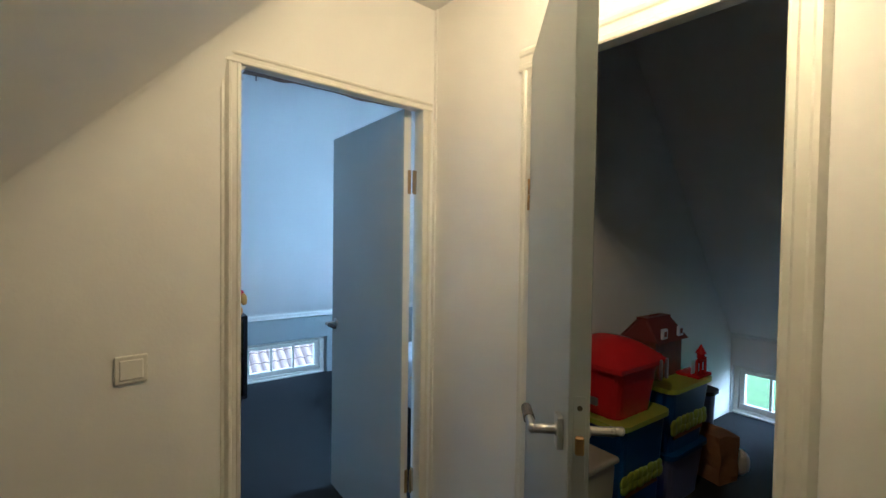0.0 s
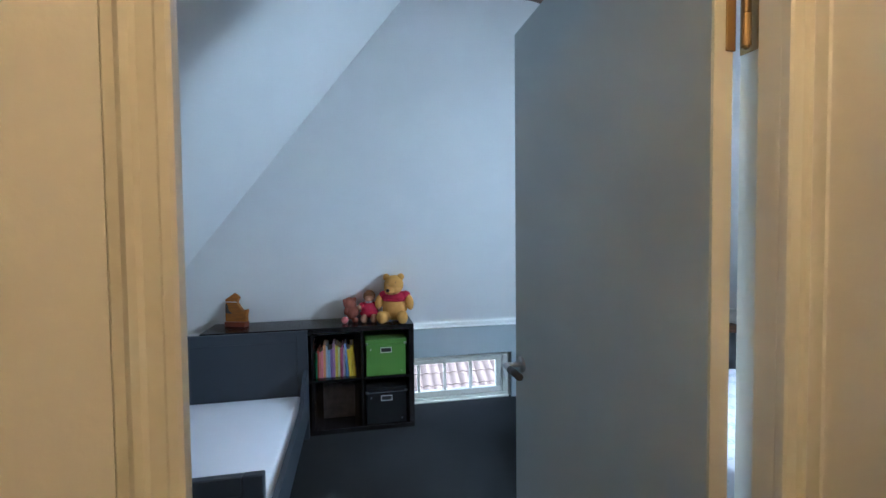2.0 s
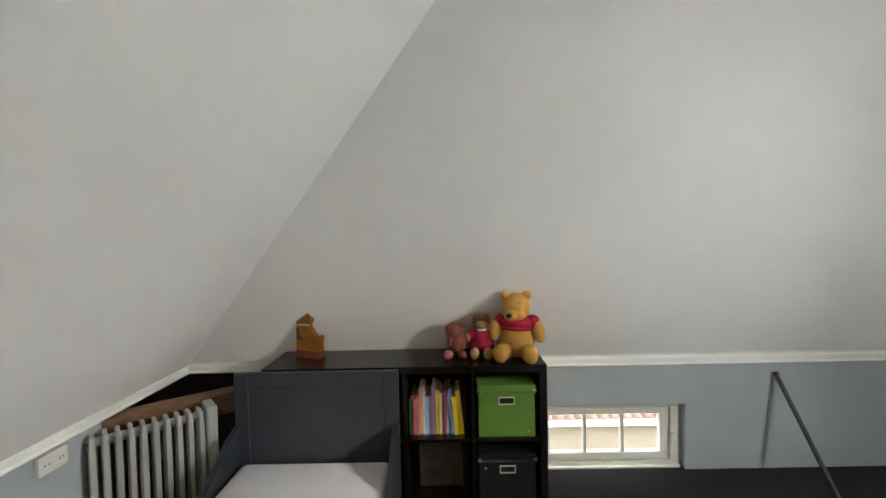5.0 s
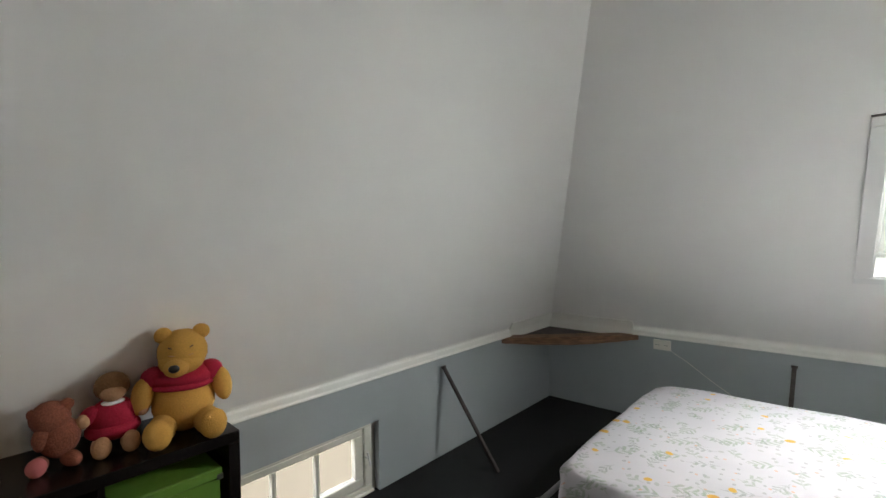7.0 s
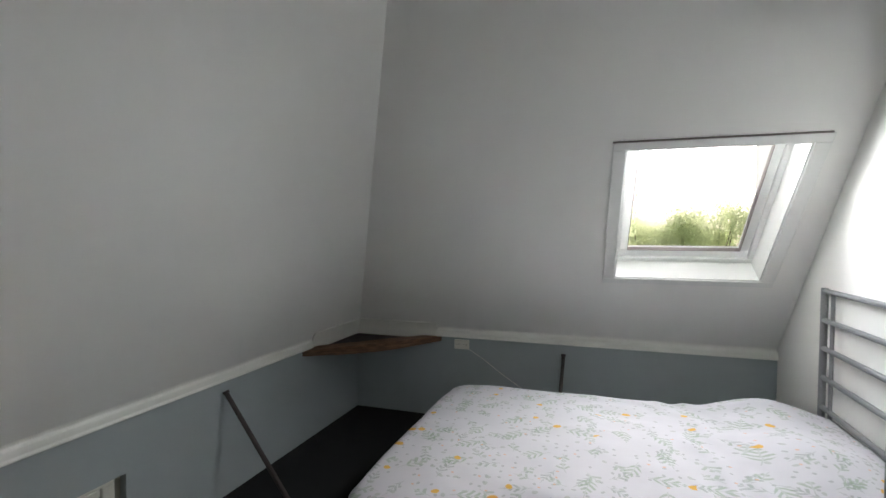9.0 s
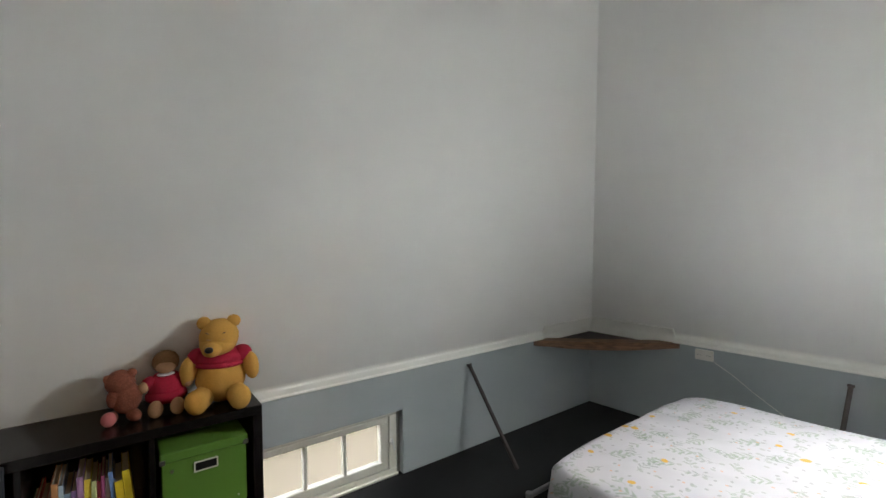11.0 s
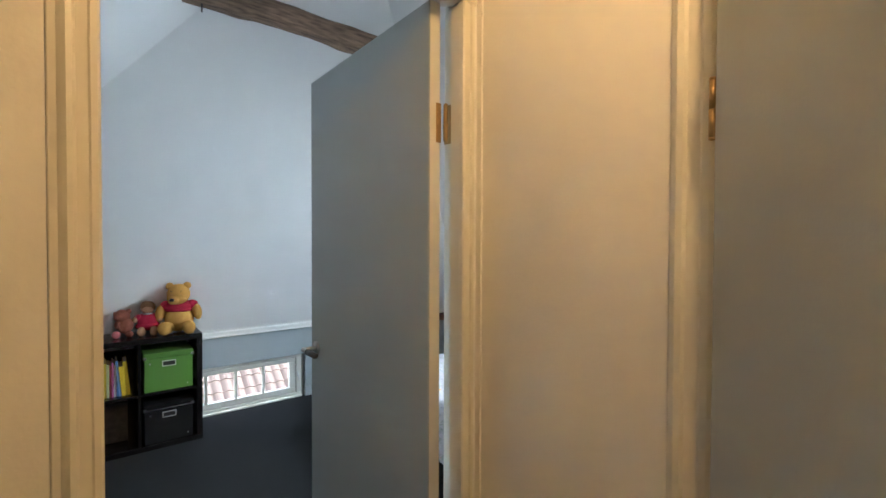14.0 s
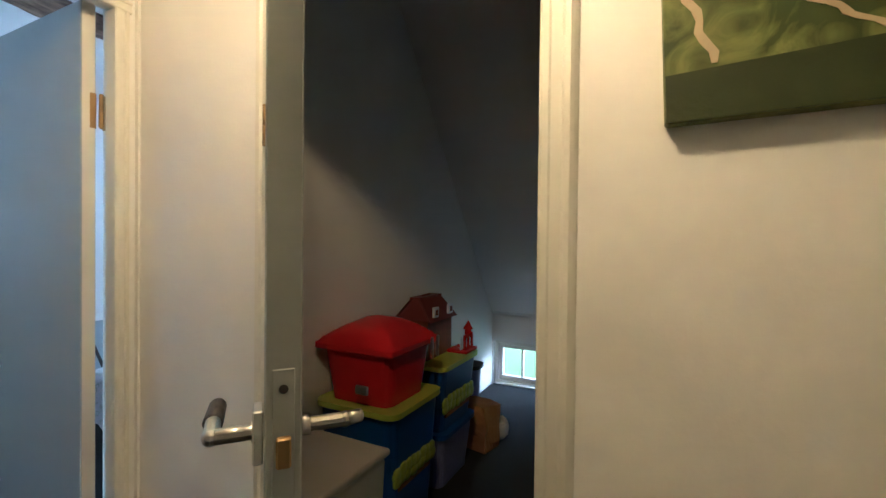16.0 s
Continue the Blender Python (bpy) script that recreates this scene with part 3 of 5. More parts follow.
small_window("window_1", (WIN_X0 + 0.005, 4.635, 0.0), WIN_X1 - WIN_X0 - 0.03, WIN_Z1 - 0.005, 4, 0, "small white window with four panes at floor level")
small_window("window_2", (XS + 0.04, SW1 - 0.005, 0.0), SW1 - SW0 - 0.01, SWZ - 0.004, 4, -90, "small white window at floor level of the storage room")

bm = bmesh.new()
box(bm, WIN_X1 - 0.026, WIN_X1 - 0.001, 4.640, 4.715, 0, WIN_Z1 - 0.001)
structure("window_side_board", bm, SIDEBOARD, "dull olive board filling the gap beside the low window", "trim")

# roof window
def skylight():
    w = thing("window_3", (ex(SKY_Z0), SKY_Y0, SKY_Z0), "white pivoting roof window with a deep white lining", "window", kind="structure")
    w.matrix_basis = EAST_TURN @ w.matrix_basis
    s = Vector((-KE, 0, 1)).normalized()
    n = Vector((1, 0, KE)).normalized()
    L = (SKY_Z1 - SKY_Z0) * math.sqrt(1 + KE * KE)
    W = SKY_Y1 - SKY_Y0
    basis = Matrix((( 0, s.x, n.x), (1, 0, 0), (0, s.z, n.z))).to_4x4()  # local: x along y, y up the slope, z outwards

    def piece(name, dims, mat, bevel=0.003):
        bm = bmesh.new()
        for d in dims:
            box(bm, *d, bevel=bevel)
        bmesh.ops.transform(bm, matrix=basis, verts=bm.verts)
        return part(name, bm, mat, w)

    piece("architrave", [(-0.07, W + 0.07, -0.045, 0.0, -0.012, 0.0), (-0.07, W + 0.07, L, L + 0.045, -0.012, 0.0), (-0.07, 0.0, 0, L, -0.012, 0), (W, W + 0.07, 0, L, -0.012, 0)], WHITE)
    piece("lining", [(0, W, 0.0, 0.008, -0.004, 0.235), (0, W, L - 0.008, L, -0.004, 0.235), (0, 0.008, 0.008, L - 0.008, -0.004, 0.235), (W - 0.008, W, 0.008, L - 0.008, -0.004, 0.235)], WHITE, 0)
    piece("outer_frame", [(0.008, W - 0.008, 0.008, 0.04, 0.15, 0.225), (0.008, W - 0.008, L - 0.04, L - 0.008, 0.15, 0.225), (0.008, 0.036, 0.04, L - 0.04, 0.15, 0.225), (W - 0.036, W - 0.008, 0.04, L - 0.04, 0.15, 0.225)], WHITE)
    piece("sash", [(0.038, W - 0.038, 0.042, 0.095, 0.165, 0.215), (0.038, W - 0.038, L - 0.095, L - 0.042, 0.165, 0.215), (0.038, 0.085, 0.095, L - 0.095, 0.165, 0.215), (W - 0.085, W - 0.038, 0.095, L - 0.095, 0.165, 0.215)], WHITE)
    piece("ventilation_bar", [(0.06, W - 0.06, L - 0.035, L - 0.012, 0.12, 0.15)], WHITE)
    piece("gasket", [(0.085, W - 0.085, 0.095, 0.098, 0.160, 0.189), (W - 0.088, W - 0.085, 0.098, L - 0.095, 0.160, 0.189), (0.085, 0.088, 0.098, L - 0.095, 0.160, 0.189)], SEAL_SHADE, 0)
    # shadow line over the architrave, put in as a thin dark strip
    piece("shadow_strip", [(-0.06, W + 0.07, L + 0.0455, L + 0.051, -0.010, 0.0)], SEAL_SHADE, 0)
    g = piece("pane", [(0.085, W - 0.085, 0.095, L - 0.095, 0.19, 0.195)], GLASS, 0)
    g.visible_shadow = False


skylight()


# door frames and casings
def casing(name, width, height, m, label, cw, ch):
    """Frame with moulded casing; local x along the wall from inner edge to inner edge, local -y towards the landing."""
    w = thing(name, (0, 0, 0), label, "door frame", kind="structure")
    w.matrix_basis = m
    prof = [(0.0, 0.0), (0.0, 0.012), (0.08, 0.015), (0.24, 0.015), (0.30, 0.012), (0.58, 0.011), (0.66, 0.016), (0.80, 0.017), (0.90, 0.010), (0.97, 0.004), (1.0, 0.001), (1.0, 0.0)]

    def run(p, q, across, y=0.0):
        bm = bmesh.new()
        p, q, a = Vector(p), Vector(q), Vector(across)
        rings = [[bm.verts.new(c + a * u + Vector((0, y - v, 0))) for u, v in prof] for c in (p, q)]
        for i in range(len(prof)):
            j = (i + 1) % len(prof)
            bm.faces.new((rings[0][i], rings[0][j], rings[1][j], rings[1][i]))
        bm.faces.new(rings[0])
        bm.faces.new(rings[1][::-1])
        return bm

    part("casing", run((0, 0, 0), (0, 0, height), (-cw, 0, 0)), TRIM, w, "cream moulded casing")
    part("casing", run((width, 0, 0), (width, 0, height), (cw, 0, 0)), TRIM, w, "cream moulded casing")
    part("casing", run((-cw, 0, height), (width + cw, 0, height), (0, 0, ch), -0.001), TRIM, w, "cream moulded casing")
    for name_, dims in (("jamb", [(-0.061, -0.045, -0.001, 0.062, 0, height + 0.02), (-0.045, 0, -0.001, 0.012, 0, height)]),
                        ("jamb", [(width + 0.018, width + 0.039, -0.001, 0.080, 0, height + 0.02), (width, width + 0.018, -0.001, 0.036, 0, height)]),
                        ("head", [(-0.045, width + 0.018, -0.0005, 0.080, height + 0.018, height + 0.039), (-0.045, width + 0.018, -0.0005, 0.036, height, height + 0.018)])):
        bm = bmesh.new()
        for d in dims:
            box(bm, *d, bevel=0.002)
        part(name_, bm, TRIM, w)


casing("door_frame_1", A1 - A0, AZ, CORNER @ pose(A0, -0.001, 0), "cream painted door frame with moulded casing to the bedroom", 0.050, 0.045)
casing("door_frame_2", B0 - B1, BZ, CORNER @ pose(-0.001, B0, 0, 0, 0, -90), "cream painted door frame with moulded casing to the storage room", 0.080, 0.088)


def lever(bm_steel, bm_grip, x, z, side, toward, rose=True, grip=0.080):
    """A door handle on the face at y = side's face."""
    s = 1 if side > 0 else -1
    y = side
    if rose:
        rod(bm_steel, (x, y, z), (x, y + s * 0.009, z), 0.026, seg=24)
    else:
        rod(bm_steel, (x, y, z), (x, y + s * 0.014, z), 0.013, seg=20)
    rod(bm_steel, (x, y + s * 0.009, z), (x, y + s * 0.058, z), 0.0095)
    ball(bm_steel, (x, y + s * 0.058, z), (0.0105, 0.0105, 0.0105), seg=12)
    if not grip:
        rod(bm_steel, (x, y + s * 0.058, z), (x, y + s * 0.078, z + 0.002), 0.0095, 0.0088)
        ball(bm_steel, (x, y + s * 0.078, z + 0.002), (0.0088, 0.005, 0.0088), seg=12)
        return
    rod(bm_steel, (x, y + s * 0.058, z), (x + toward * 0.045, y + s * 0.060, z), 0.0095)
    rod(bm_grip, (x + toward * 0.045, y + s * 0.060, z), (x + toward * (0.045 + grip), y + s * 0.060, z), 0.0125, 0.0115)
    ball(bm_grip, (x + toward * (0.045 + grip), y + s * 0.060, z), (0.006, 0.0115, 0.0115), seg=12)


def door(name, loc, rz, width, height, handle_z, label, plain=False):
    """Leaf along local +x from the hinge edge, thickness 0 .. 0.04 in y."""
    d = thing(name, loc, label, "door", rz=rz)
    boxpart("leaf", (0.0, width, 0.0, 0.04, 0.008, height), DOORPAINT, d, 0.002)
    boxpart("edge_trim", (-0.0015, 0.0, 0.003, 0.037, 0.01, height - 0.002), TRIM, d, 0, "cream painted hinge edge")
    st, gr = bmesh.new(), bmesh.new()
    for side in (0.0, 0.04):
        lever(st, gr, width - 0.06, handle_z, side + 0.0001 if side else -0.0001, -1, not plain, 0.080 if not plain else 0.0 if side else 0.062)
    part("door_handle", st, CHROME, d, "brushed steel handle", smooth=False)
    part("grip", gr, GRIP, d, "dark grey handle grip")
    bm = bmesh.new()
    box(bm, width, width + 0.0025, 0.008, 0.032, handle_z - 0.13, handle_z + 0.09, 0.001)
    part("lock_plate", bm, DOORPAINT, d, "painted lock plate")
    bm = bmesh.new()
    rod(bm, (width + 0.002, 0.02, handle_z + 0.068), (width + 0.004, 0.02, handle_z + 0.068), 0.005)
    part("screw", bm, GRIP, d, "dark screw head")
    bm = bmesh.new()
    box(bm, width + 0.002, width + 0.012, 0.012, 0.028, handle_z - 0.018, handle_z + 0.016, 0.002)
    part("latch", bm, BRASS, d, "brass latch bolt")
    return d


def hinges(d, z_list, y, x=-0.012, r=0.0075):
    for z in z_list:
        bm = bmesh.new()
        rod(bm, (x, y, z - 0.05), (x, y, z - 0.001), r)
        rod(bm, (x, y, z + 0.001), (x, y, z + 0.05), r * 0.94)
        ball(bm, (x, y, z + 0.052), (0.006, 0.006, 0.004), seg=10)
        ball(bm, (x, y, z - 0.052), (0.006, 0.006, 0.004), seg=10)
        part("hinge_pin", bm, BRASS, d, "brass hinge pin")
        boxpart("hinge_plate", (-0.004, 0.0, 0.0, 0.017, z - 0.055, z + 0.055), BRASS, d, 0.0006, "brass hinge plate")


# open bedroom leaf, standing square to the far wall
dA = door("door_1", (1.118, 1.535, 0.0), 90.6, 0.832, 2.145, 1.03, "light grey flush bedroom door standing wide open, brass hinges")
hinges(dA, (1.81, 0.40), -0.010)
# open storage leaf, swung into the landing
ang = math.degrees(math.atan2(0.307 - 0.862, 0.722 - 1.198))
dB = door("door_2", (1.198, 0.862, 0.0), ang, 0.731, 2.185, 1.17, "light grey flush storage door standing open into the landing", True)
boxpart("handle_plate", (0.653, 0.689, -0.013, -0.0005, 1.135, 1.200), CHROME, dB, 0.002, "brushed steel handle plate")
hinges(dB, (1.71, 0.40), -0.002, -0.005, 0.0055)

bm = bmesh.new()
for z in (1.81, 0.40):
    box(bm, A1 + 0.0155, A1 + 0.0178, 0.037, 0.077, z - 0.055, z + 0.055, 0.0006)
tagged(part("hinge_leaf", bm, BRASS, None), "brass hinge plates on the bedroom door's frame", "hinge", "", "structure").matrix_basis = CORNER


# ---- bedroom ----
# collar beam
def beam():
    b = thing("ceiling_beam", (0.68, 3.09, 2.745), "rough old oak beam crossing below the ridge, with knots", "beam", kind="structure")
    bm = bmesh.new()
    n, m = 44, 14
    rings = []
    for i in range(n + 1):
        x = i / n * 1.62
        ring = []
        for j in range(m):
            a = 2 * math.pi * j / m
            sx = abs(math.cos(a)) ** 0.5 * math.copysign(1, math.cos(a))
            sz = abs(math.sin(a)) ** 0.5 * math.copysign(1, math.sin(a))
            k = 1 + 0.10 * noise.noise((x * 4, sx, sz)) + 0.05 * noise.noise((x * 13, sx * 2, sz * 2))
            bulge = 0.016 * math.exp(-((x - 0.32) / 0.08) ** 2) + 0.012 * math.exp(-((x - 0.95) / 0.1) ** 2)
            ring.append(bm.verts.new((x - 0.05, sx * 0.06 * k, sz * (0.062 * k + bulge) + 0.008 * math.sin(x * 4))))
        rings.append(ring)
    for r0, r1 in zip(rings, rings[1:]):
        for j in range(m):
            bm.faces.new((r0[j], r0[(j + 1) % m], r1[(j + 1) % m], r1[j])).smooth = True
    bm.faces.new(rings[0])
    bm.faces.new(rings[-1][::-1])
    part("timber", bm, BEAM, b)
    bm = bmesh.new()
    rod(bm, (0.10, 0.0, -0.10), (0.10, 0.0, -0.055), 0.004)
    part("nail", bm, IRON, b, "bent iron nail")


beam()


def brace(name, p, q, up, label):
    p, q = Vector(p), Vector(q)
    L = (q - p).length
    b = thing(name, p, label, "beam", rz=math.degrees(math.atan2(q.y - p.y, q.x - p.x)), kind="structure")
    bm = bmesh.new()
    n = 16
    rings = []
    for i in range(n + 1):
        x = L * i / n
        h = up * (0.55 + 0.45 * math.sin(math.pi * i / n)) + 0.004 * noise.noise((x * 9, 1, 0))
        w = 0.055 + 0.006 * noise.noise((x * 6, 3, 0))
        rings.append([bm.verts.new(v) for v in ((x, -w, -h), (x, -w, 0), (x, w, 0), (x, w, -h))])
    for a, c in zip(rings, rings[1:]):
        for j in range(4):
            bm.faces.new((a[j], a[(j + 1) % 4], c[(j + 1) % 4], c[j]))
    bm.faces.new(rings[0])
    bm.faces.new(rings[-1][::-1])
    part("timber", bm, BRACE, b)


bm = bmesh.new()
prism(bm, [(3.20, 4.597, 0.618), (3.895, 4.597, 0.618), (3.885, 3.93, 0.618)], (0, 0, 0.013))
structure("corner_board", bm, DARKBOARD, "dark brown board filling the corner behind the oak brace", "trim")
brace("corner_brace", (3.12, 4.66, 0.656), (3.92, 3.88, 0.656), 0.065, "brown oak brace across the corner under the ledge")
brace("corner_brace", (-1.27, 3.95, 0.640), (-0.42, 4.62, 0.640), 0.11, "brown oak brace across the corner behind the heater")


def tie_rod(top, foot, label):
    t = thing("tie_rod", foot, label, "metal rod", "tie rods of the roof")
    v = Vector(top) - Vector(foot)
    bm = bmesh.new()
    rod(bm, (0, 0, 0), v, 0.013)
    part("shaft", bm, IRON, t)
    bm = bmesh.new()
    rod(bm, v * 0.985, v * 1.0 + Vector((0, 0, 0.004)), 0.018)
    part("head", bm, IRON, t)


tie_rod((2.425, 4.59, 0.595), (2.49, 4.20, 0.002), "rusty brown iron rod leaning from low wall to carpet")
tie_rod((3.935, 2.885, 0.585), (3.55, 2.90, 0.002), "rusty brown iron rod behind the double bed")
tie_rod((-1.135, 2.82, 0.58), (-0.76, 2.82, 0.002), "rusty brown iron rod beside the child's bed")


def wall_socket(loc, rz, w, label):
    s = thing("wall_socket", loc, label, "socket", rz=rz)
    boxpart("housing", (-w / 2, w / 2, -0.022, 0, -0.038, 0.038), SOCKET, s, 0.005, seg=2)
    for k in (-w / 4, w / 4):
        bm = bmesh.new()
        rod(bm, (k, -0.0225, 0), (k, -0.021, 0), 0.021, seg=20)
        part("inset", bm, SOCKET, s)
        for u in (-0.009, 0.009):
            bm = bmesh.new()
            rod(bm, (k + u, -0.0240, 0), (k + u, -0.0226, 0), 0.003, seg=8)
            part("pin_hole", bm, BLACK, s)
    return s


ws = wall_socket((3.838, 3.67, 0.605), -90, 0.12, "cream double wall socket under the ledge")
ws.matrix_basis = EAST_TURN @ ws.matrix_basis
wall_socket((XW - 0.008, 3.66, 0.605), 90, 0.13, "cream double wall socket beside the heater")
cable = bpy.data.curves.new("cable", "CURVE")
cable.dimensions, cable.bevel_depth = "3D", 0.0022
sp = cable.splines.new("POLY")
pts = [(3.835, 3.62, 0.57), (3.835, 3.50, 0.50), (3.833, 3.36, 0.40), (3.825, 3.2, 0.30), (3.825, 3.1, 0.1), (3.825, 3.05, 0.004)]
sp.points.add(len(pts) - 1)
for p_, c_ in zip(sp.points, pts):
    p_.co = (*c_, 1)
cb = tagged(new("cable", cable), "thin pale cable hanging from the wall socket", "cable")
cb.matrix_basis = EAST_TURN
cable.materials.append(SOCKET)


# shelf unit, four cells wide and two high
SX0, SX1, SY0, SY1 = -0.535, 0.955, 4.200, 4.585
SH = 0.79
shelf = thing("shelf_unit", (SX0, SY0, 0), "black-brown cube shelf unit with open cells, books and boxes", "shelf")
W_, D_ = SX1 - SX0, SY1 - SY0
boxpart("top_board", (0, W_, 0, D_, SH - 0.038, SH), BLACKBROWN, shelf, 0.0015)
boxpart("bottom_board", (0, W_, 0, D_, 0, 0.038), BLACKBROWN, shelf, 0.0015)
for x in (0, W_ - 0.038):
    boxpart("side_board", (x, x + 0.038, 0.0, D_, 0.038, SH - 0.038), BLACKBROWN, shelf, 0.0015)
CELL = (W_ - 2 * 0.038 - 3 * 0.018) / 4
for i in range(1, 4):
    x = 0.038 + i * CELL + (i - 1) * 0.018
    boxpart("divider", (x, x + 0.018, 0.003, D_ - 0.006, 0.038, SH - 0.038), BLACKBROWN, shelf, 0.001)
for i in range(4):
    x = 0.038 + i * (CELL + 0.018)
    boxpart("shelf_board", (x, x + CELL, 0.003, D_ - 0.006, SH / 2 - 0.009, SH / 2 + 0.009), BLACKBROWN, shelf, 0.001)
boxpart("back_panel", (0.038, W_ - 0.038, D_ - 0.005, D_ - 0.001, 0.038, SH - 0.038), BLACKBROWN, shelf, 0)


def storage_box(x, z, mat, label, lid_colour):
    b = thing("storage_box", (x, SY0 + 0.012, z), label, "storage box", "storage boxes in the shelf unit")
    boxpart("body", (0.012, 0.308, 0.006, 0.34, 0, 0.252), mat, b, 0.003)
    boxpart("lid", (0.006, 0.314, 0.0, 0.346, 0.236, 0.274), mat, b, 0.004, lid_colour)
    bm = bmesh.new()
    for u0, u1, v0, v1 in ((-0.042, 0.042, -0.020, -0.0155), (-0.042, 0.042, 0.0155, 0.020), (-0.042, -0.0375, -0.0155, 0.0155), (0.0375, 0.042, -0.0155, 0.0155)):
        box(bm, 0.16 + u0, 0.16 + u1, 0.001, 0.006, 0.205 + v0 - 0.012, 0.205 + v1 - 0.012)
    part("label_holder", bm, PALESTEEL, b, "steel label holder")
    boxpart("label_card", (0.1225, 0.1975, 0.004, 0.0058, 0.1775, 0.2085), BLACK, b, 0)
    for u in (0.004, 0.296):
        for v in (0.234,):
            bm = bmesh.new()
            box(bm, u, u + 0.020, -0.002, 0.02, v, v + 0.018, 0.001)
            part("corner_fitting", bm, CHROME, b, "steel lid corner")
    if mat == BLACKBOX:
        boxpart("edge_strip", (0.024, 0.296, -0.0022, -0.0002, 0.237, 0.242), CHROME, b, 0, "steel strip along the lid")
    for u, v, r_ in ((0.045, 0.20, 0.006), (0.275, 0.03, 0.004)):
        bm = bmesh.new()
        rod(bm, (u, 0.006, v), (u, 0.002, v), r_)
        part("stud", bm, CHROME, b, "steel stud")


cx = SX0 + 0.038 + 3 * (CELL + 0.018)
storage_box(cx + 0.008, SH / 2 + 0.009, GREENBOX, "green lidded storage box with a steel label holder", "green lid")
storage_box(cx + 0.008, 0.038, BLACKBOX, "black lidded storage box with a steel label holder", "black lid")

# books in the upper cell beside the green box
bx = SX0 + 0.038 + 2 * (CELL + 0.018) + 0.01
cols = [(0.02, 0.16, 0.05), (0.55, 0.06, 0.05), (0.62, 0.22, 0.20), (0.62, 0.20, 0.24), (0.60, 0.30, 0.12), (0.45, 0.55, 0.62), (0.28, 0.42, 0.55), (0.20, 0.12, 0.30), (0.30, 0.16, 0.30), (0.60, 0.50, 0.05),
        (0.45, 0.50, 0.25), (0.50, 0.08, 0.12), (0.35, 0.08, 0.22), (0.50, 0.50, 0.52), (0.08, 0.22, 0.50), (0.16, 0.30, 0.60), (0.62, 0.46, 0.02), (0.70, 0.55, 0.03)]
rnd = random.Random(4)
bz = SH / 2 + 0.0095
for i, c in enumerate(cols):
    w = 0.009 + 0.010 * rnd.random() + (0.006 if i > 15 else 0)
    h = 0.20 + 0.06 * rnd.random() - (0.02 if i < 3 else 0)
    lean = -5 if i > 14 else 0
    m_ = material("book_cover", c, 0.5, stain=0.12, stain_scale=20, bump=0.05)
    b = thing("book", (bx, SY0 + 0.05 + 0.02 * rnd.random(), bz), "thin children's book standing upright in the shelf" if i < 15 else "yellow children's book leaning against its neighbours" if i > 15 else "thin blue children's book leaning in the shelf", "book", "books in the shelf unit")
    b.matrix_basis = b.matrix_basis @ pose(0, 0, 0, 0, lean, 0)
    d = 0.17 + 0.03 * rnd.random()
    bm = bmesh.new()
    box(bm, 0, 0.0016, 0, d, 0, h)
    box(bm, w - 0.0016, w, 0, d, 0, h)
    box(bm, 0.0016, w - 0.0016, 0, 0.0016, 0, h)
    part("cover", bm, m_, b)
    boxpart("page_block", (0.0018, w - 0.0018, 0.0018, d - 0.004, 0.003, h - 0.004), PAPER, b, 0)
    bx += w + 0.0015
boxpart_ob = thing("book_stack", (SX0 + 0.038 + 2 * (CELL + 0.018) + 0.05, SY0 + 0.20, 0.038), "brown box standing deep in the lower cell", "box")
boxpart("body", (0, 0.24, 0, 0.15, 0, 0.28), DARKBOARD, boxpart_ob, 0.004)


def soft_toy(name, loc, rz, s, mats, shapes, label):
    """One plain mesh of blended round shapes (centre, radii, slot, turn about z, lean), face towards local -y."""
    bm = bmesh.new()
    for c, r_, slot, rz_, ry_ in shapes:
        ball(bm, Vector(c) * s, Vector(r_) * s, rz=rz_, ry=ry_, slot=slot, seg=18 if max(r_) > 0.06 else 10)
    zmin = min(v.co.z for v in bm.verts)
    for v in bm.verts:
        v.co += v.co.normalized() * 0.012 * s * noise.noise(v.co * (5 / s))
        v.co.z -= zmin
        v.co.z = max(v.co.z, 0)
    ob = part(name, bm, mats, None)
    ob.matrix_basis = pose(*loc, 0, 0, rz)
    return tagged(ob, label, "soft toy", "soft toys on the shelf unit")


bear = [((0, 0, 0.29), (0.265, 0.23, 0.29), 0, 0, 0), ((0, 0, 0.52), (0.275, 0.225, 0.125), 1, 0, 0), ((0, 0, 0.455), (0.280, 0.240, 0.055), 1, 0, 0),
        ((0.0, -0.10, 0.77), (0.205, 0.19, 0.205), 0, 0, 0), ((-0.015, -0.135, 0.695), (0.185, 0.17, 0.13), 0, 0, 0), ((-0.06, -0.285, 0.665), (0.100, 0.105, 0.080), 0, -0.3, 0), ((-0.08, -0.385, 0.690), (0.046, 0.028, 0.036), 2, 0, 0),
        ((-0.095, -0.276, 0.775), (0.028, 0.008, 0.004), 3, 0, 0.15), ((0.050, -0.276, 0.775), (0.028, 0.008, 0.004), 3, 0, -0.15),
        ((-0.105, -0.265, 0.845), (0.022, 0.008, 0.005), 2, 0, 0.5), ((0.060, -0.265, 0.845), (0.022, 0.008, 0.005), 2, 0, -0.5)]
